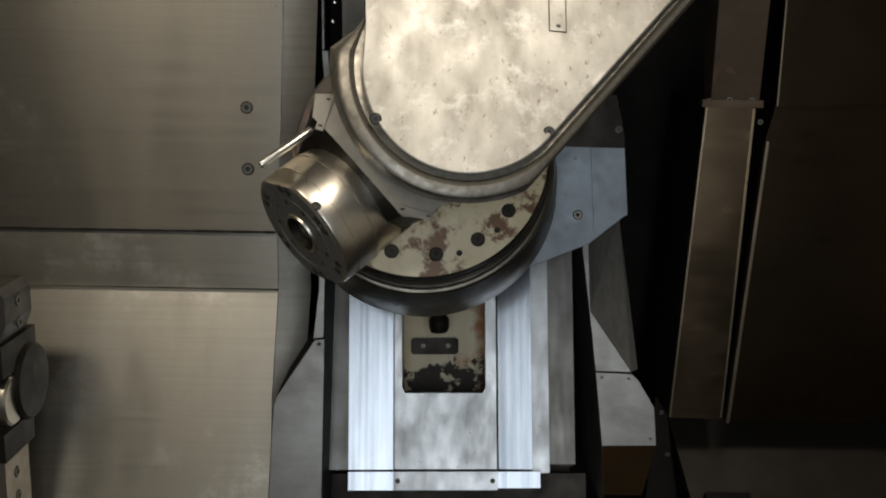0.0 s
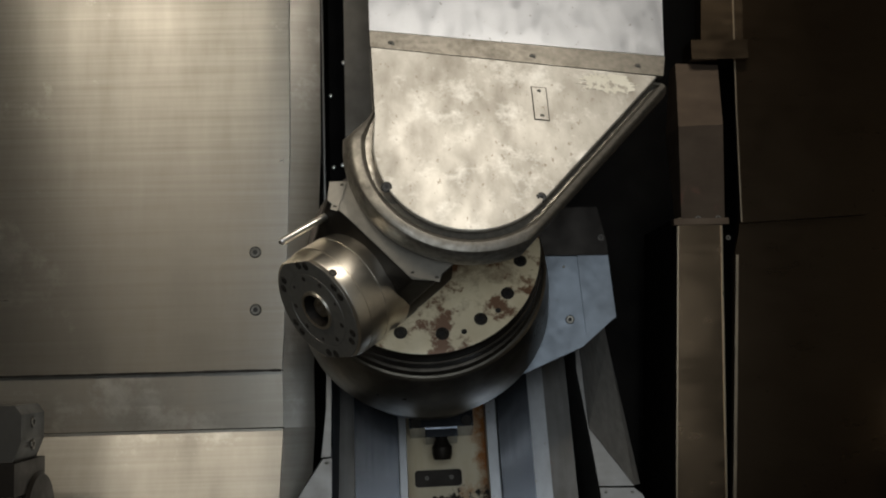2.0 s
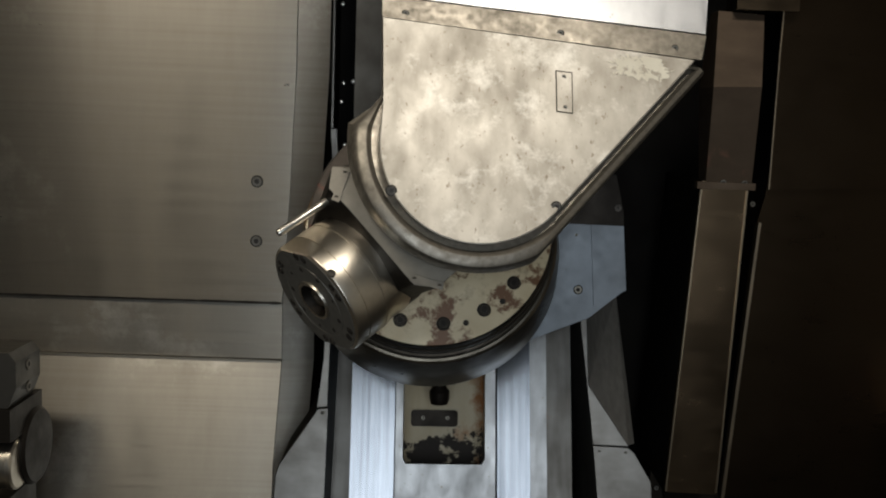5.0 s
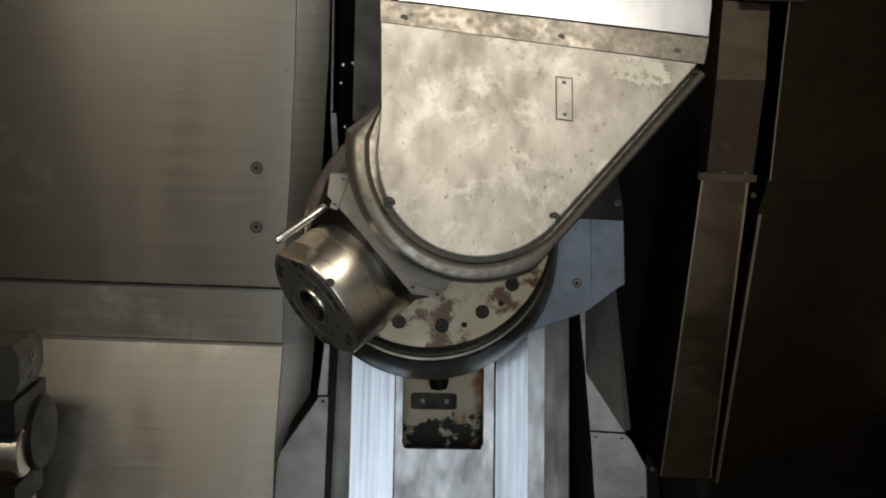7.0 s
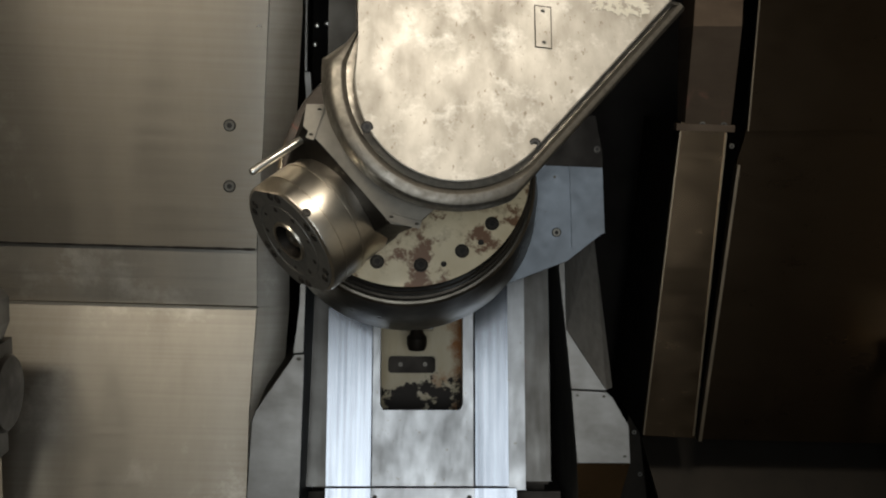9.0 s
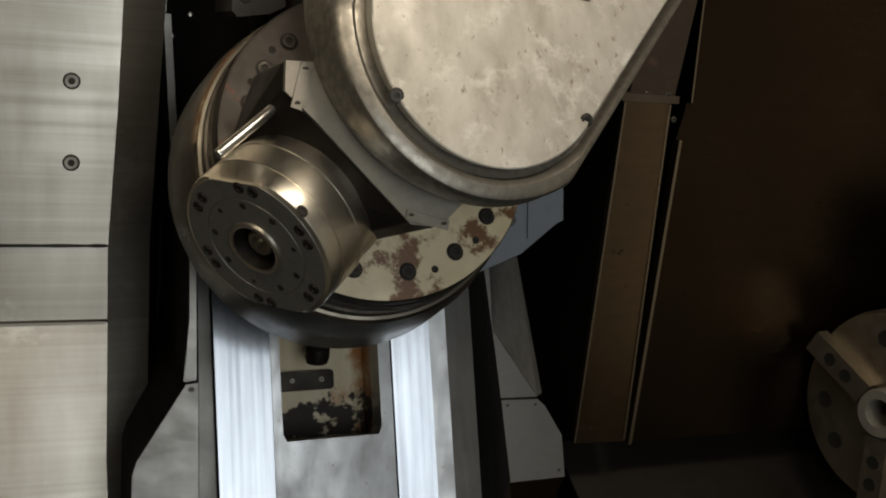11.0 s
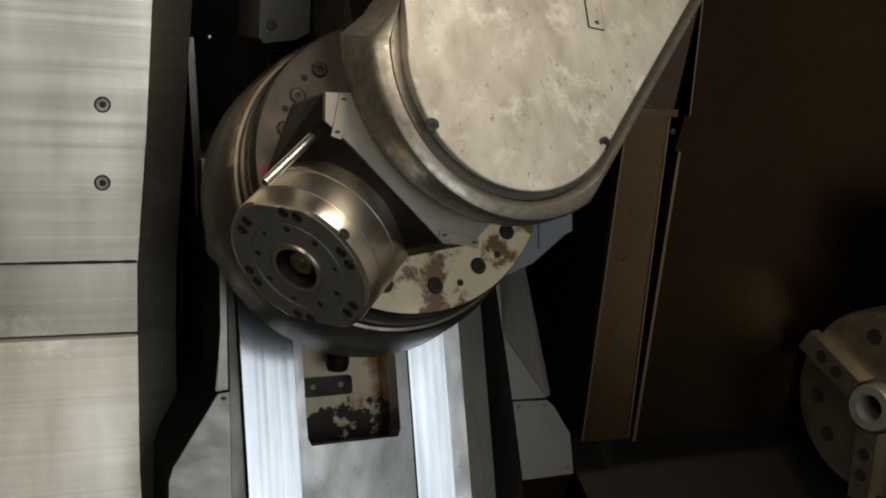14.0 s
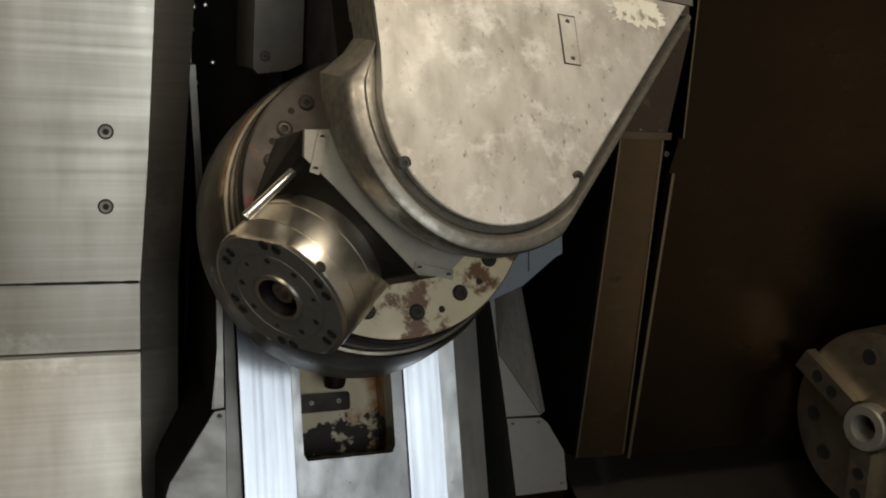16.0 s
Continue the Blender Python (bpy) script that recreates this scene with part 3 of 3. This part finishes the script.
part("body", box(-0.13, 0.20, 1.96, 2.12, 1.12, 1.37, 0.01), M_DARK, ram)
up = lambda x, z: 1.494 + 0.02 * (z - 1.64)
low_line = lambda x: 1.6525 - 0.083 * (x + 0.10)
part("upper_cover", scaled(prism([(-0.100, low_line(-0.1) + 0.003), (0.376, low_line(0.376) + 0.003), (0.382, 2.2), (-0.100, 2.2)], up, lambda x, z: up(x, z) + 0.02, 0.002), 0.985, 0.10), M_BRIGHT, ram, "smeared sheet cover, lamp reflection put into its pale colour")
strip = part("clamp_strip", scaled(prism([(-0.099, 1.6225), (0.372, 1.5775), (0.376, low_line(0.376)), (-0.1, low_line(-0.1))], 1.488, 1.51, 0.002), 0.985, 0.10), M_RIM, ram, "steel strip with three screws")
for x, z in ((-0.066, 1.628), (0.162, 1.608), (0.331, 1.593)):
    screw(strip, capped(x, 1.488, z), (0, -1, 0), 0.006, M_SCREW)
part("arm_side", scaled(box(-0.093, 0.345, 1.512, 1.62, 1.53, 2.2, 0.004), 0.985, 0.10), M_RIM, ram)
lbox = part("side_box", prism([(-0.175, 2.3), (-0.175, 1.454), (-0.167, 1.446), (-0.12, 1.454), (-0.098, 1.466), (-0.098, 2.3)], 1.9415, 2.101, 0.004), M_BOX, ram, "oily dark side box with a rounded lower corner")
screw(lbox, (-0.157, 1.941, 1.474), (0, -1, 0), 0.008, M_BOLT)
# angled sheets at the right of the flange
GY = 1.79
K = 1.05
sheet = part("angled_sheet", scaled(prism([(0.125, 1.302), (0.322, 1.298), (0.333, 1.182), (0.272, 1.130), (0.121, 1.066), (0.09, 1.12)], GY, GY + 0.02, 0.002), K), M_GREY, ram, "blue-grey angled sheet with a rusty seam")
part("angled_under", scaled(hull([(0.121, GY + 0.001, 1.065), (0.272, GY + 0.001, 1.129), (0.333, GY + 0.001, 1.181), (0.121, GY + 0.15, 1.10), (0.272, GY + 0.15, 1.15), (0.326, GY + 0.15, 1.20), (0.3, GY + 0.02, 1.25), (0.13, GY + 0.02, 1.2)]), K), M_DARK, ram)
part("seam_cover", scaled(prism([(0.267, 1.300), (0.325, 1.2995), (0.336, 1.183), (0.279, 1.154)], GY - 0.004, GY - 0.0005, 0.001), K), M_GREY, sheet)
screw(sheet, (0.2625, GY * K, 1.165), (0, -1, 0), 0.009)
screw(sheet, (0.254, GY * K, 1.269), (0, -1, 0), 0.003)
part("corner_block", scaled(prism([(0.10, 1.302), (0.324, 1.300), (0.322, 1.325), (0.306, 1.39), (0.10, 1.39)], GY - 0.012, GY + 0.1, 0.004), K), M_DARK, ram)
screw(ram, (0.3276, (GY - 0.012) * K, 1.3235), (0, -1, 0), 0.0075, M_BOLT)

# ---- milling head ----
head = thing("milling_head", "worn swivelling milling head with a ground steel spindle housing", "milling head")
CX, CZ = 0.053, 1.442
NEAR = 0.985
DN = Vector((0.775, -0.632)).normalized()


def outline(r, rd, lx=-0.098, n=44):
    """The head's front outline: straight left side, round lower end, straight slanting right side."""
    pts = []
    zt = 1.492
    a0 = math.pi - 0.08 if r < 0.16 else math.pi - 0.11
    base = math.atan2(DN.y, DN.x)
    a1 = 2 * math.pi + base - (math.acos(min(1, rd / r)) if rd < r else 0)
    ztop = lambda x: 1.6215 - 0.0957 * (x + 0.098)
    grow = max(0.0, r - 0.153)
    pts.append((lx - grow * 0.08, ztop(lx)))
    pts.append((lx + 0.003 - grow * 0.10, zt + 0.012 + grow * 0.1))
    pts.append((lx + 0.003 - grow * 0.42, zt + 0.002 - grow * 0.08))
    for i in range(n + 1):
        a = a0 + (a1 - a0) * i / n
        pts.append((CX + r * math.cos(a), CZ + r * math.sin(a)))
    ex, ez = CX + rd * DN.x, CZ + rd * DN.y
    t = 0.2985
    pts.append((ex - DN.y * t, ez + DN.x * t))
    return pts


def loft(layers, fill=True, fill_back=False):
    bm = bmesh.new()
    loops = [[bm.verts.new((x, y, z)) for x, z in outline(r, rd)] for r, rd, y in layers]
    n = len(loops[0])
    for a, c in zip(loops, loops[1:]):
        for i in range(n):
            bm.faces.new((a[i], a[(i + 1) % n], c[(i + 1) % n], c[i]))
    if fill:
        bm.faces.new(loops[0])
    if fill_back:
        bm.faces.new(loops[-1][::-1])
    return scaled(bm, NEAR, 0.10)


plate = part("cover_plate", loft([(0.1505, 0.1525, 1.489), (0.1525, 0.1545, 1.4905), (0.153, 0.155, 1.493), (0.154, 0.156, 1.508)]), M_CAP, head, "scuffed pale cast cover plate", True)
part("groove", loft([(0.1542, 0.1562, 1.506), (0.1545, 0.1565, 1.511), (0.166, 0.1645, 1.511), (0.1675, 0.166, 1.506)], False), M_RIM, head, "grimy groove round the cover", True)
part("rim", loft([(0.166, 0.1648, 1.5105), (0.1675, 0.1662, 1.506), (0.1705, 0.168, 1.500), (0.173, 0.169, 1.498), (0.184, 0.175, 1.500), (0.190, 0.178, 1.504), (0.195, 0.181, 1.512), (0.199, 0.184, 1.528), (0.202, 0.185, 1.536), (0.206, 0.186, 1.548), (0.2065, 0.186, 1.585)], False, True), M_RIM, head, "heavy worn steel rim", True)
for x, z in ((-0.080, 1.366), (0.168, 1.351)):
    screw(plate, capped(x, 1.4888, z), (0, -1, 0), 0.0085, M_BOLT, "cover_bolt")
# dark plate drawn as the shadow line round the tag
part("tag_shadow", scaled(prism([(0.1575, 1.5545), (0.1825, 1.5525), (0.1865, 1.4915), (0.1615, 1.4935)], 1.4883, 1.4892, 0.0003), NEAR, 0.10), M_DARK, plate)
rng = random.Random(12)
blot = []
for i in range(46):
    a = 2 * math.pi * i / 46
    r = 0.75 + 0.45 * rng.random()
    blot.append((0.284 + 0.047 * r * math.cos(a), 1.5625 + 0.018 * r * math.sin(a) - 0.10 * (0.047 * r * math.cos(a))))
part("paint_patch", scaled(prism(blot, 1.4884, 1.4896, 0), NEAR, 0.10), M_PATCH, plate, "flaking remnant of cream paint")
tag = part("name_tag", scaled(prism([(0.159, 1.553), (0.181, 1.551), (0.185, 1.493), (0.163, 1.495)], 1.4868, 1.4888, 0.0006), NEAR, 0.10), M_CAP, plate, "small blank metal tag with two rivets")
for x, z in ((0.170, 1.545), (0.174, 1.500)):
    screw(tag, capped(x, 1.4866, z), (0, -1, 0), 0.0035, M_SCREW, "rivet")

AX = Vector((-0.682, -0.555, -0.477)).normalized()
FC = Vector((-0.201, 1.576, 1.181))
BK = (Vector((0, 1, 0)) - AX.y * AX).normalized()
front = [(-0.171, 1.399), (-0.175, 1.366), (-0.144, 1.335), (-0.042, 1.221), (-0.003, 1.217), (0.006, 1.230)]
carrier_front = front + [(0.05, 1.27), (0.05, 1.34), (-0.10, 1.40)]


def tipped(bm):
    """Leans the front flange back with the cover."""
    e = Vector((0, 0, 1.5))
    for v in bm.verts:
        v.co = e + (v.co - e) / (1 - 0.25 * (v.co.z - 1.26))
    return bm


part("front_flange", tipped(prism(carrier_front, 1.513, 1.524, 0.0012)), M_FLANGE, head, "machined flange edge")
pts = [tuple(Vector((0, 0, 1.5)) + Vector((x, 1.522, z - 1.5)) / (1 - 0.25 * (z - 1.26))) for x, z in carrier_front]
for i, (x, z) in enumerate(front):
    q = Vector((x - 0.022, 1.668, z - 0.025)) if i < 2 else Vector((x, 1.522, z)) + BK * 0.176
    pts.append(tuple(q))
pts += [(0.02, 1.668, 1.25), (0.05, 1.668, 1.38)]
part("carrier", hull(pts, 0.003), M_DARK, head, "dark oily swivel body")
for (x, z), ang in (((-0.157, 1.372), 108), ((-0.022, 1.2265), 14)):
    m = Matrix.Translation((x, 1.5128, z)) @ Matrix.Rotation(radians(ang), 4, "Y")
    bm = box(-0.026, 0.026, -0.003, 0.0, -0.006, 0.006, 0.001)
    bmesh.ops.transform(bm, matrix=m, verts=bm.verts)
    bar = part("clamp_bar", tipped(bm), M_FLANGE, head)
    for dx in (-0.02, 0.02):
        q = m @ Vector((dx, -0.003, 0))
        screw(bar, Vector((0, 0, 1.5)) + (q - Vector((0, 0, 1.5))) / (1 - 0.25 * (q.z - 1.26)), (0, -1, -0.4), 0.0032, M_SCREW)

# spindle housing
R = 0.101
up_f = -(Vector((0, 0, -1)) - AX * (-AX.z)).normalized()
dn = (Vector((0, 0, -1)) + AX.z * AX).normalized()


def flats(bm, lim, h0):
    """Two flats cut across the housing's nose."""
    for v in bm.verts:
        q = v.co - FC
        k = q.dot(dn)
        if q.dot(AX) > -h0 and abs(k) > lim:
            v.co -= dn * (k - math.copysign(lim, k))
    return bm


bm = lathe([(R - 0.006, -0.0005), (R - 0.001, -0.003), (R, -0.006), (R, -0.026), (R - 0.0012, -0.0268), (R - 0.0012, -0.0278), (R, -0.0285), (R, -0.062), (R - 0.0012, -0.063), (R - 0.0012, -0.064), (R, -0.065),
            (R, -0.071), (R - 0.003, -0.073), (R - 0.003, -0.12)], FC, AX, 96)
housing = part("spindle_housing", flats(bm, 0.089, 0.024), M_HOUSING, head, "ground cylindrical spindle housing", True)
bm = lathe([(0.0355, -0.004), (0.0355, 0.0), (0.066, 0.0), (0.0664, -0.0008), (0.0672, -0.0008), (0.0676, 0.0), (R - 0.0065, 0.0), (R - 0.0055, -0.0015)], FC, AX, 96)
face = part("face_plate", flats(bm, 0.0885, 0.024), M_FACE, head, "grey spindle face with rings of screws", True)
bm = lathe([(0.0355, 0.0), (0.0345, 0.0035), (0.0325, 0.004), (0.0295, 0.003), (0.0285, 0.0), (0.0255, -0.02), (0.0235, -0.05), (0.019, -0.052), (0, -0.052)], FC, AX, 56)
# faces inside the lip get dark steel to stand for shade
for f in bm.faces:
    q = f.calc_center_median() - FC
    f.material_index = 1 if (q - AX * q.dot(AX)).length < 0.0292 else 0
bore = part("tapered_bore", bm, [M_HOUSING, M_DARK], head, "tapered tool bore, its inside darkened for shade", True)
part("draw_bar", lathe([(0.0175, -0.05), (0.0175, -0.010), (0.0155, -0.007), (0.0105, -0.007), (0.010, -0.02), (0, -0.02)], FC, AX, 32), M_CHUCK, bore, smooth=True)
FM = basis(FC, AX)
for k in range(6):
    a = radians(20 + 60 * k)
    for da in (-6.5, 6.5):
        b2 = a + radians(da)
        q = FM @ Vector((0.083 * math.cos(b2), 0.083 * math.sin(b2), 0.0))
        screw(face, q, AX, 0.0072, M_BOLT, "face_screw")
for k in range(9):
    a = radians(8 + 40 * k)
    q = FM @ Vector((0.058 * math.cos(a), 0.058 * math.sin(a), 0.0))
    screw(face, q, AX, 0.0045 if k % 3 else 0.0032, M_BOLT, "face_screw")
tip = Vector((-0.255, 1.532, 1.291))
part("coolant_pin", lathe([(0, 0.0), (0.0045, 0.0), (0.0062, -0.003), (0.0062, -0.112), (0, -0.112)], tip, AX, 24), M_CHROME, head, "bright steel pin", True)
hb = Vector((-0.168, 1.5, 1.236))
q = hb - FC
q = q - AX * q.dot(AX)
hole_at = FC + AX * (hb - FC).dot(AX) + q.normalized() * R
screw(housing, hole_at, q, 0.007, M_HOLE, "plug")

part("swivel_neck", lathe([(0.0965, -0.118), (0.0965, -0.150), (0.094, -0.152), (0.094, -0.235), (0, -0.235)], FC, AX, 72), M_DARK, head, "dark oily neck behind the spindle housing", True)

# swivel flange behind the carrier, leaning back like the slideway
FLC = Vector((-0.020, 1.700, 1.296))
FLA = Vector((0, -0.92, 0.39)).normalized()
FLM = basis(FLC, FLA)
flange = part("swivel_flange", lathe([(0, 0.0), (0.203, 0.0), (0.208, -0.002), (0.210, -0.006), (0.210, -0.032)], FLC, FLA, 96), [M_CREAM, M_RED, M_RING], head, "flange with flaking cream paint, red primer and rust", True)
for p in flange.data.polygons:
    q = p.center - FLC
    p.material_index = 2 if q.dot(FLA) < -0.0015 else (1 if q.x < -0.04 + 0.4 * q.z else 0)
for deg in (-105, -81, -57, -34, -11, 114, 131, 148, 165):
    a = radians(deg)
    screw(flange, FLM @ Vector((0.173 * math.cos(a), 0.173 * math.sin(a), 0.0002)), FLA, 0.0115, M_BOLT, "flange_bolt")
for deg in (139, 156, -69, -46):
    a = radians(deg)
    tapped(flange, FLM @ Vector((0.180 * math.cos(a), 0.180 * math.sin(a), 0.0)), FLA, 0.0045)
part("sealing_ring", lathe([(0.208, -0.030), (0.213, -0.033), (0.214, -0.050), (0.210, -0.052), (0.210, -0.058), (0.216, -0.060), (0.218, -0.078)], FLC, FLA, 96), M_RING, head, "oiled sealing ring with a groove", True)
ring = part("bearing_ring", lathe([(0.210, -0.074), (0.222, -0.076), (0.226, -0.080), (0.2288, -0.094), (0.236, -0.130), (0.244, -0.215), (0.242, -0.222), (0.20, -0.226)], FLC, FLA, 96), [M_CONE, M_CREAM], head, "bright-worn conical bearing ring", True)
for p in ring.data.polygons:
    q = FLM.inverted() @ p.center
    p.material_index = 1 if -0.093 < q.z < -0.077 and 140 < math.degrees(math.atan2(q.y, q.x)) < 176 else 0
part("ram_nose", lathe([(0.20, -0.222), (0.205, -0.235), (0.205, -0.34), (0.0, -0.345)], FLC, FLA, 96), M_DARK, head, smooth=True)

# ---- right column and panels ----
col = thing("wall_right", "brown-stained stainless cover panels, dimness put into their colour", "wall", kind="structure")
RY = 2.08
part("lower_strip", prism([(0.501, 0.700), (0.535, 1.368), (0.632, 1.374), (0.611, 0.697)], RY, RY + 0.02, 0.002), M_BRONZE, col)
bm = bmesh.new()
prof = [((0.543, 1.364, RY), (0.638, 1.364, RY)), ((0.531, 1.558, RY - 0.06), (0.627, 1.561, RY - 0.06)), ((0.546, 1.713, RY), (0.640, 1.708, RY))]
fr = [[bm.verts.new((p[0], p[2], p[1])) for p in pair] for pair in prof]
bk = [[bm.verts.new((p[0], RY + 0.06, p[1])) for p in pair] for pair in prof]
for i in range(2):
    bm.faces.new((fr[i][0], fr[i][1], fr[i + 1][1], fr[i + 1][0]))
    bm.faces.new((fr[i][0], fr[i + 1][0], bk[i + 1][0], bk[i][0]))
    bm.faces.new((fr[i][1], bk[i][1], bk[i + 1][1], fr[i + 1][1]))
bm.faces.new((fr[2][0], fr[2][1], bk[2][1], bk[2][0]))
part("bent_strip", bm, M_RUST, col, "bent rust-stained strip")
part("flange_lip", box(0.575, 0.700, RY - 0.03, RY + 0.05, 1.714, 1.757, 0.002), M_BRONZE, col)
part("upper_strip", prism([(0.604, 1.758), (0.698, 1.758), (0.735, 2.75), (0.655, 2.75)], RY - 0.005, RY + 0.05, 0.002), M_BRONZE, col)
part("seam_lip", box(0.525, 0.645, RY - 0.006, RY + 0.02, 1.352, 1.366, 0.001), M_RUST, col)
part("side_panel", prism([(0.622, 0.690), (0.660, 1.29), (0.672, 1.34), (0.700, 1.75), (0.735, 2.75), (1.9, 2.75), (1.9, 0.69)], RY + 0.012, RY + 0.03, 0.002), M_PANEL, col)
# thin strips on the folds carry the edge highlights as colour
part("panel_edge", prism([(0.620, 0.690), (0.658, 1.285), (0.664, 1.285), (0.627, 0.690)], RY - 0.002, RY + 0.02, 0.001), M_EDGE, col, "folded edge, its highlight put into the colour")
for (x0, z0), (x1, z1), y in (((0.501, 0.702), (0.535, 1.350), RY), ((0.609, 0.702), (0.630, 1.350), RY)):
    part("folded_edge", prism([(x0 - 0.0022, z0), (x0 + 0.0012, z0), (x1 + 0.0012, z1), (x1 - 0.0022, z1)], y - 0.003, y + 0.012, 0.0012), M_EDGE, col, "folded edge, its highlight put into the colour")
screw(col, (0.645, RY + 0.005, 1.323), (0, -1, 0), 0.006, M_SCREW)
# return sheet in near black for the unlit gap beside the column
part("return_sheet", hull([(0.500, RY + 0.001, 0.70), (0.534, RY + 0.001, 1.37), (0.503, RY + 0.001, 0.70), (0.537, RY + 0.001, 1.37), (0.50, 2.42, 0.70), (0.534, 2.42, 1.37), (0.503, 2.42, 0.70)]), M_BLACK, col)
nearer(col, 0.955)
part("upper_panel", prism([(0.643, 1.361), (0.645, 1.62), (0.665, 2.6), (0.935, 2.6), (0.910, 1.635), (0.906, 1.373)], 1.984, 1.992, 0), M_PANEL, col, "brown-stained upper panel, its shade put into the base colour")
for (x0, z0), (x1, z1) in (((0.643, 1.362), (0.645, 1.62)), ((0.645, 1.62), (0.665, 2.6))):
    part("folded_edge", prism([(x0 - 0.0015, z0), (x0 + 0.0015, z0), (x1 + 0.0015, z1), (x1 - 0.0015, z1)], 1.981, 1.9838, 0.0005), M_EDGE, col)
for x in (0.553, 0.595):
    screw(col, (x, 1.985, 1.372), (0, -1, 0), 0.007, M_SCREW)
apron = thing("sloping_apron", "sloping stainless apron below the panels, its dimness put into the colour", "apron", kind="structure")
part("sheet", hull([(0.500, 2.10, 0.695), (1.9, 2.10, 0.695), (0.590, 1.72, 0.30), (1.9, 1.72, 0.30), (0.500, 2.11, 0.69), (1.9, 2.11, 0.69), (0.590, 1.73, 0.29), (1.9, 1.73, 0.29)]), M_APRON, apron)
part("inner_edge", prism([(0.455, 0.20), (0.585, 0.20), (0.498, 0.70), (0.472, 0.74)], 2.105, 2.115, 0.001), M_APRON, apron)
for x, z in ((0.486, 0.702), (0.505, 0.607)):
    screw(apron, (x, 2.1045, z), (0, -1, 0), 0.0055, M_CHROME)
clampb = thing("clamp_block", "black clamp block with two socket screws on the apron", "clamp block")
m = Matrix.Translation((0.60, 1.955, 0.552)) @ Matrix.Rotation(radians(-44), 4, "X")
bm = box(-0.045, 0.045, -0.02, 0.02, -0.03, 0.03, 0.003)
bmesh.ops.transform(bm, matrix=m, verts=bm.verts)
part("block", bm, M_BLACK, clampb)
for dx in (-0.012, 0.022):
    screw(clampb, m @ Vector((dx, -0.02, 0.0)), m.to_3x3() @ Vector((0, -1, 0)), 0.009, M_SCREW)

# ---- chucks ----
def chuck(name_label, at, axis):
    """A three-jaw chuck, its face at the given place."""
    t = thing("lathe_chuck", name_label, "chuck", "chucks on the lathe axis")
    m = basis(at, axis)
    part("body", lathe([(0.042, 0.0), (0.168, 0.0), (0.182, -0.006), (0.188, -0.02), (0.190, -0.10), (0.17, -0.115), (0.15, -0.20), (0, -0.2)], at, axis, 72), M_CHUCK, t, smooth=True)
    part("centre_sleeve", lathe([(0.025, -0.05), (0.025, 0.028), (0.027, 0.032), (0.043, 0.032), (0.046, 0.028), (0.046, -0.01)], at, axis, 40), M_FLANGE, t, "bright centre sleeve", True)
    part("bore", lathe([(0.0262, -0.03), (0, -0.03)], at, axis, 24), M_HOLE, t)
    for k in range(3):
        a = radians(30 + 120 * k)
        rot = m @ Matrix.Rotation(a, 4, "Z")
        bm = box(0.048, 0.19, -0.022, 0.022, -0.002, 0.026, 0.003)
        bmesh.ops.transform(bm, matrix=rot, verts=bm.verts)
        jaw = part("jaw", bm, M_CHUCK, t)
        for r in (0.095, 0.138):
            tapped(jaw, rot @ Vector((r, 0, 0.0262)), axis, 0.0115, "bolt_hole")
        for da, r in ((38, 0.135), (72, 0.135)):
            b2 = a + radians(da)
            tapped(t, m @ Vector((r * math.cos(b2), r * math.sin(b2), 0.0005)), axis, 0.0145, "bolt_hole")
    return t


chuck("dim steel three-jaw chuck with a bright centre sleeve", (1.028, 1.808, 0.828), (-0.974, -0.225, 0))
part("headstock", box(1.26, 1.95, 1.70, 2.2, 0.3, 1.2, 0.02), M_BLACK, shell)

# clamping end at the far side, on the same axis
clamp = thing("tailstock_clamp", "dim steel clamping end with a bright turned sleeve", "tailstock")
part("sleeve", lathe([(0.0, 0.0), (0.046, 0.0), (0.050, -0.004), (0.050, -0.012), (0.047, -0.014), (0.047, -0.055), (0.050, -0.058), (0.050, -0.3), (0, -0.3)], (-0.768, 1.885, 0.785), (1, 0, 0), 48), M_HOUSING, clamp, "bright turned sleeve", True)
part("end_ring", lathe([(0, 0.0), (0.072, 0.0), (0.078, -0.006), (0.078, -0.03), (0, -0.03)], (-0.758, 1.955, 0.80), (1, 0, 0), 48), M_DARK, clamp, smooth=True)
part("upper_block", box(-1.05, -0.765, 1.83, 1.99, 0.842, 0.905, 0.003), M_DARK, clamp)
jaw = part("jaw", prism([(-1.05, 0.906), (-0.772, 0.906), (-0.757, 0.945), (-0.757, 0.995), (-0.770, 1.012), (-1.05, 1.012)], 1.84, 1.96, 0.004), M_BOX, clamp)
part("jaw_face", prism([(-1.05, 0.92), (-0.84, 0.92), (-0.80, 1.005), (-1.05, 1.005)], 1.832, 1.8395, 0.001), M_TAG, clamp)
for z in (0.935, 0.978):
    screw(jaw, (-0.757, 1.90, z), (1, 0, 0), 0.012, M_SCREW)
part("lower_block", box(-1.05, -0.775, 1.84, 1.98, 0.672, 0.728, 0.003), M_DARK, clamp)
jaw = part("jaw", box(-1.05, -0.782, 1.85, 1.96, 0.50, 0.671, 0.004), M_CHUCK, clamp)
for z in (0.58, 0.63):
    screw(jaw, (-0.782, 1.90, z), (1, 0, 0), 0.012, M_SCREW)
part("post", box(-1.30, -1.0, 1.80, 2.0, 0.1, 1.05, 0.01), M_BLACK, clamp)
nearer(clamp, 0.965)
clamp.location.x = -0.03
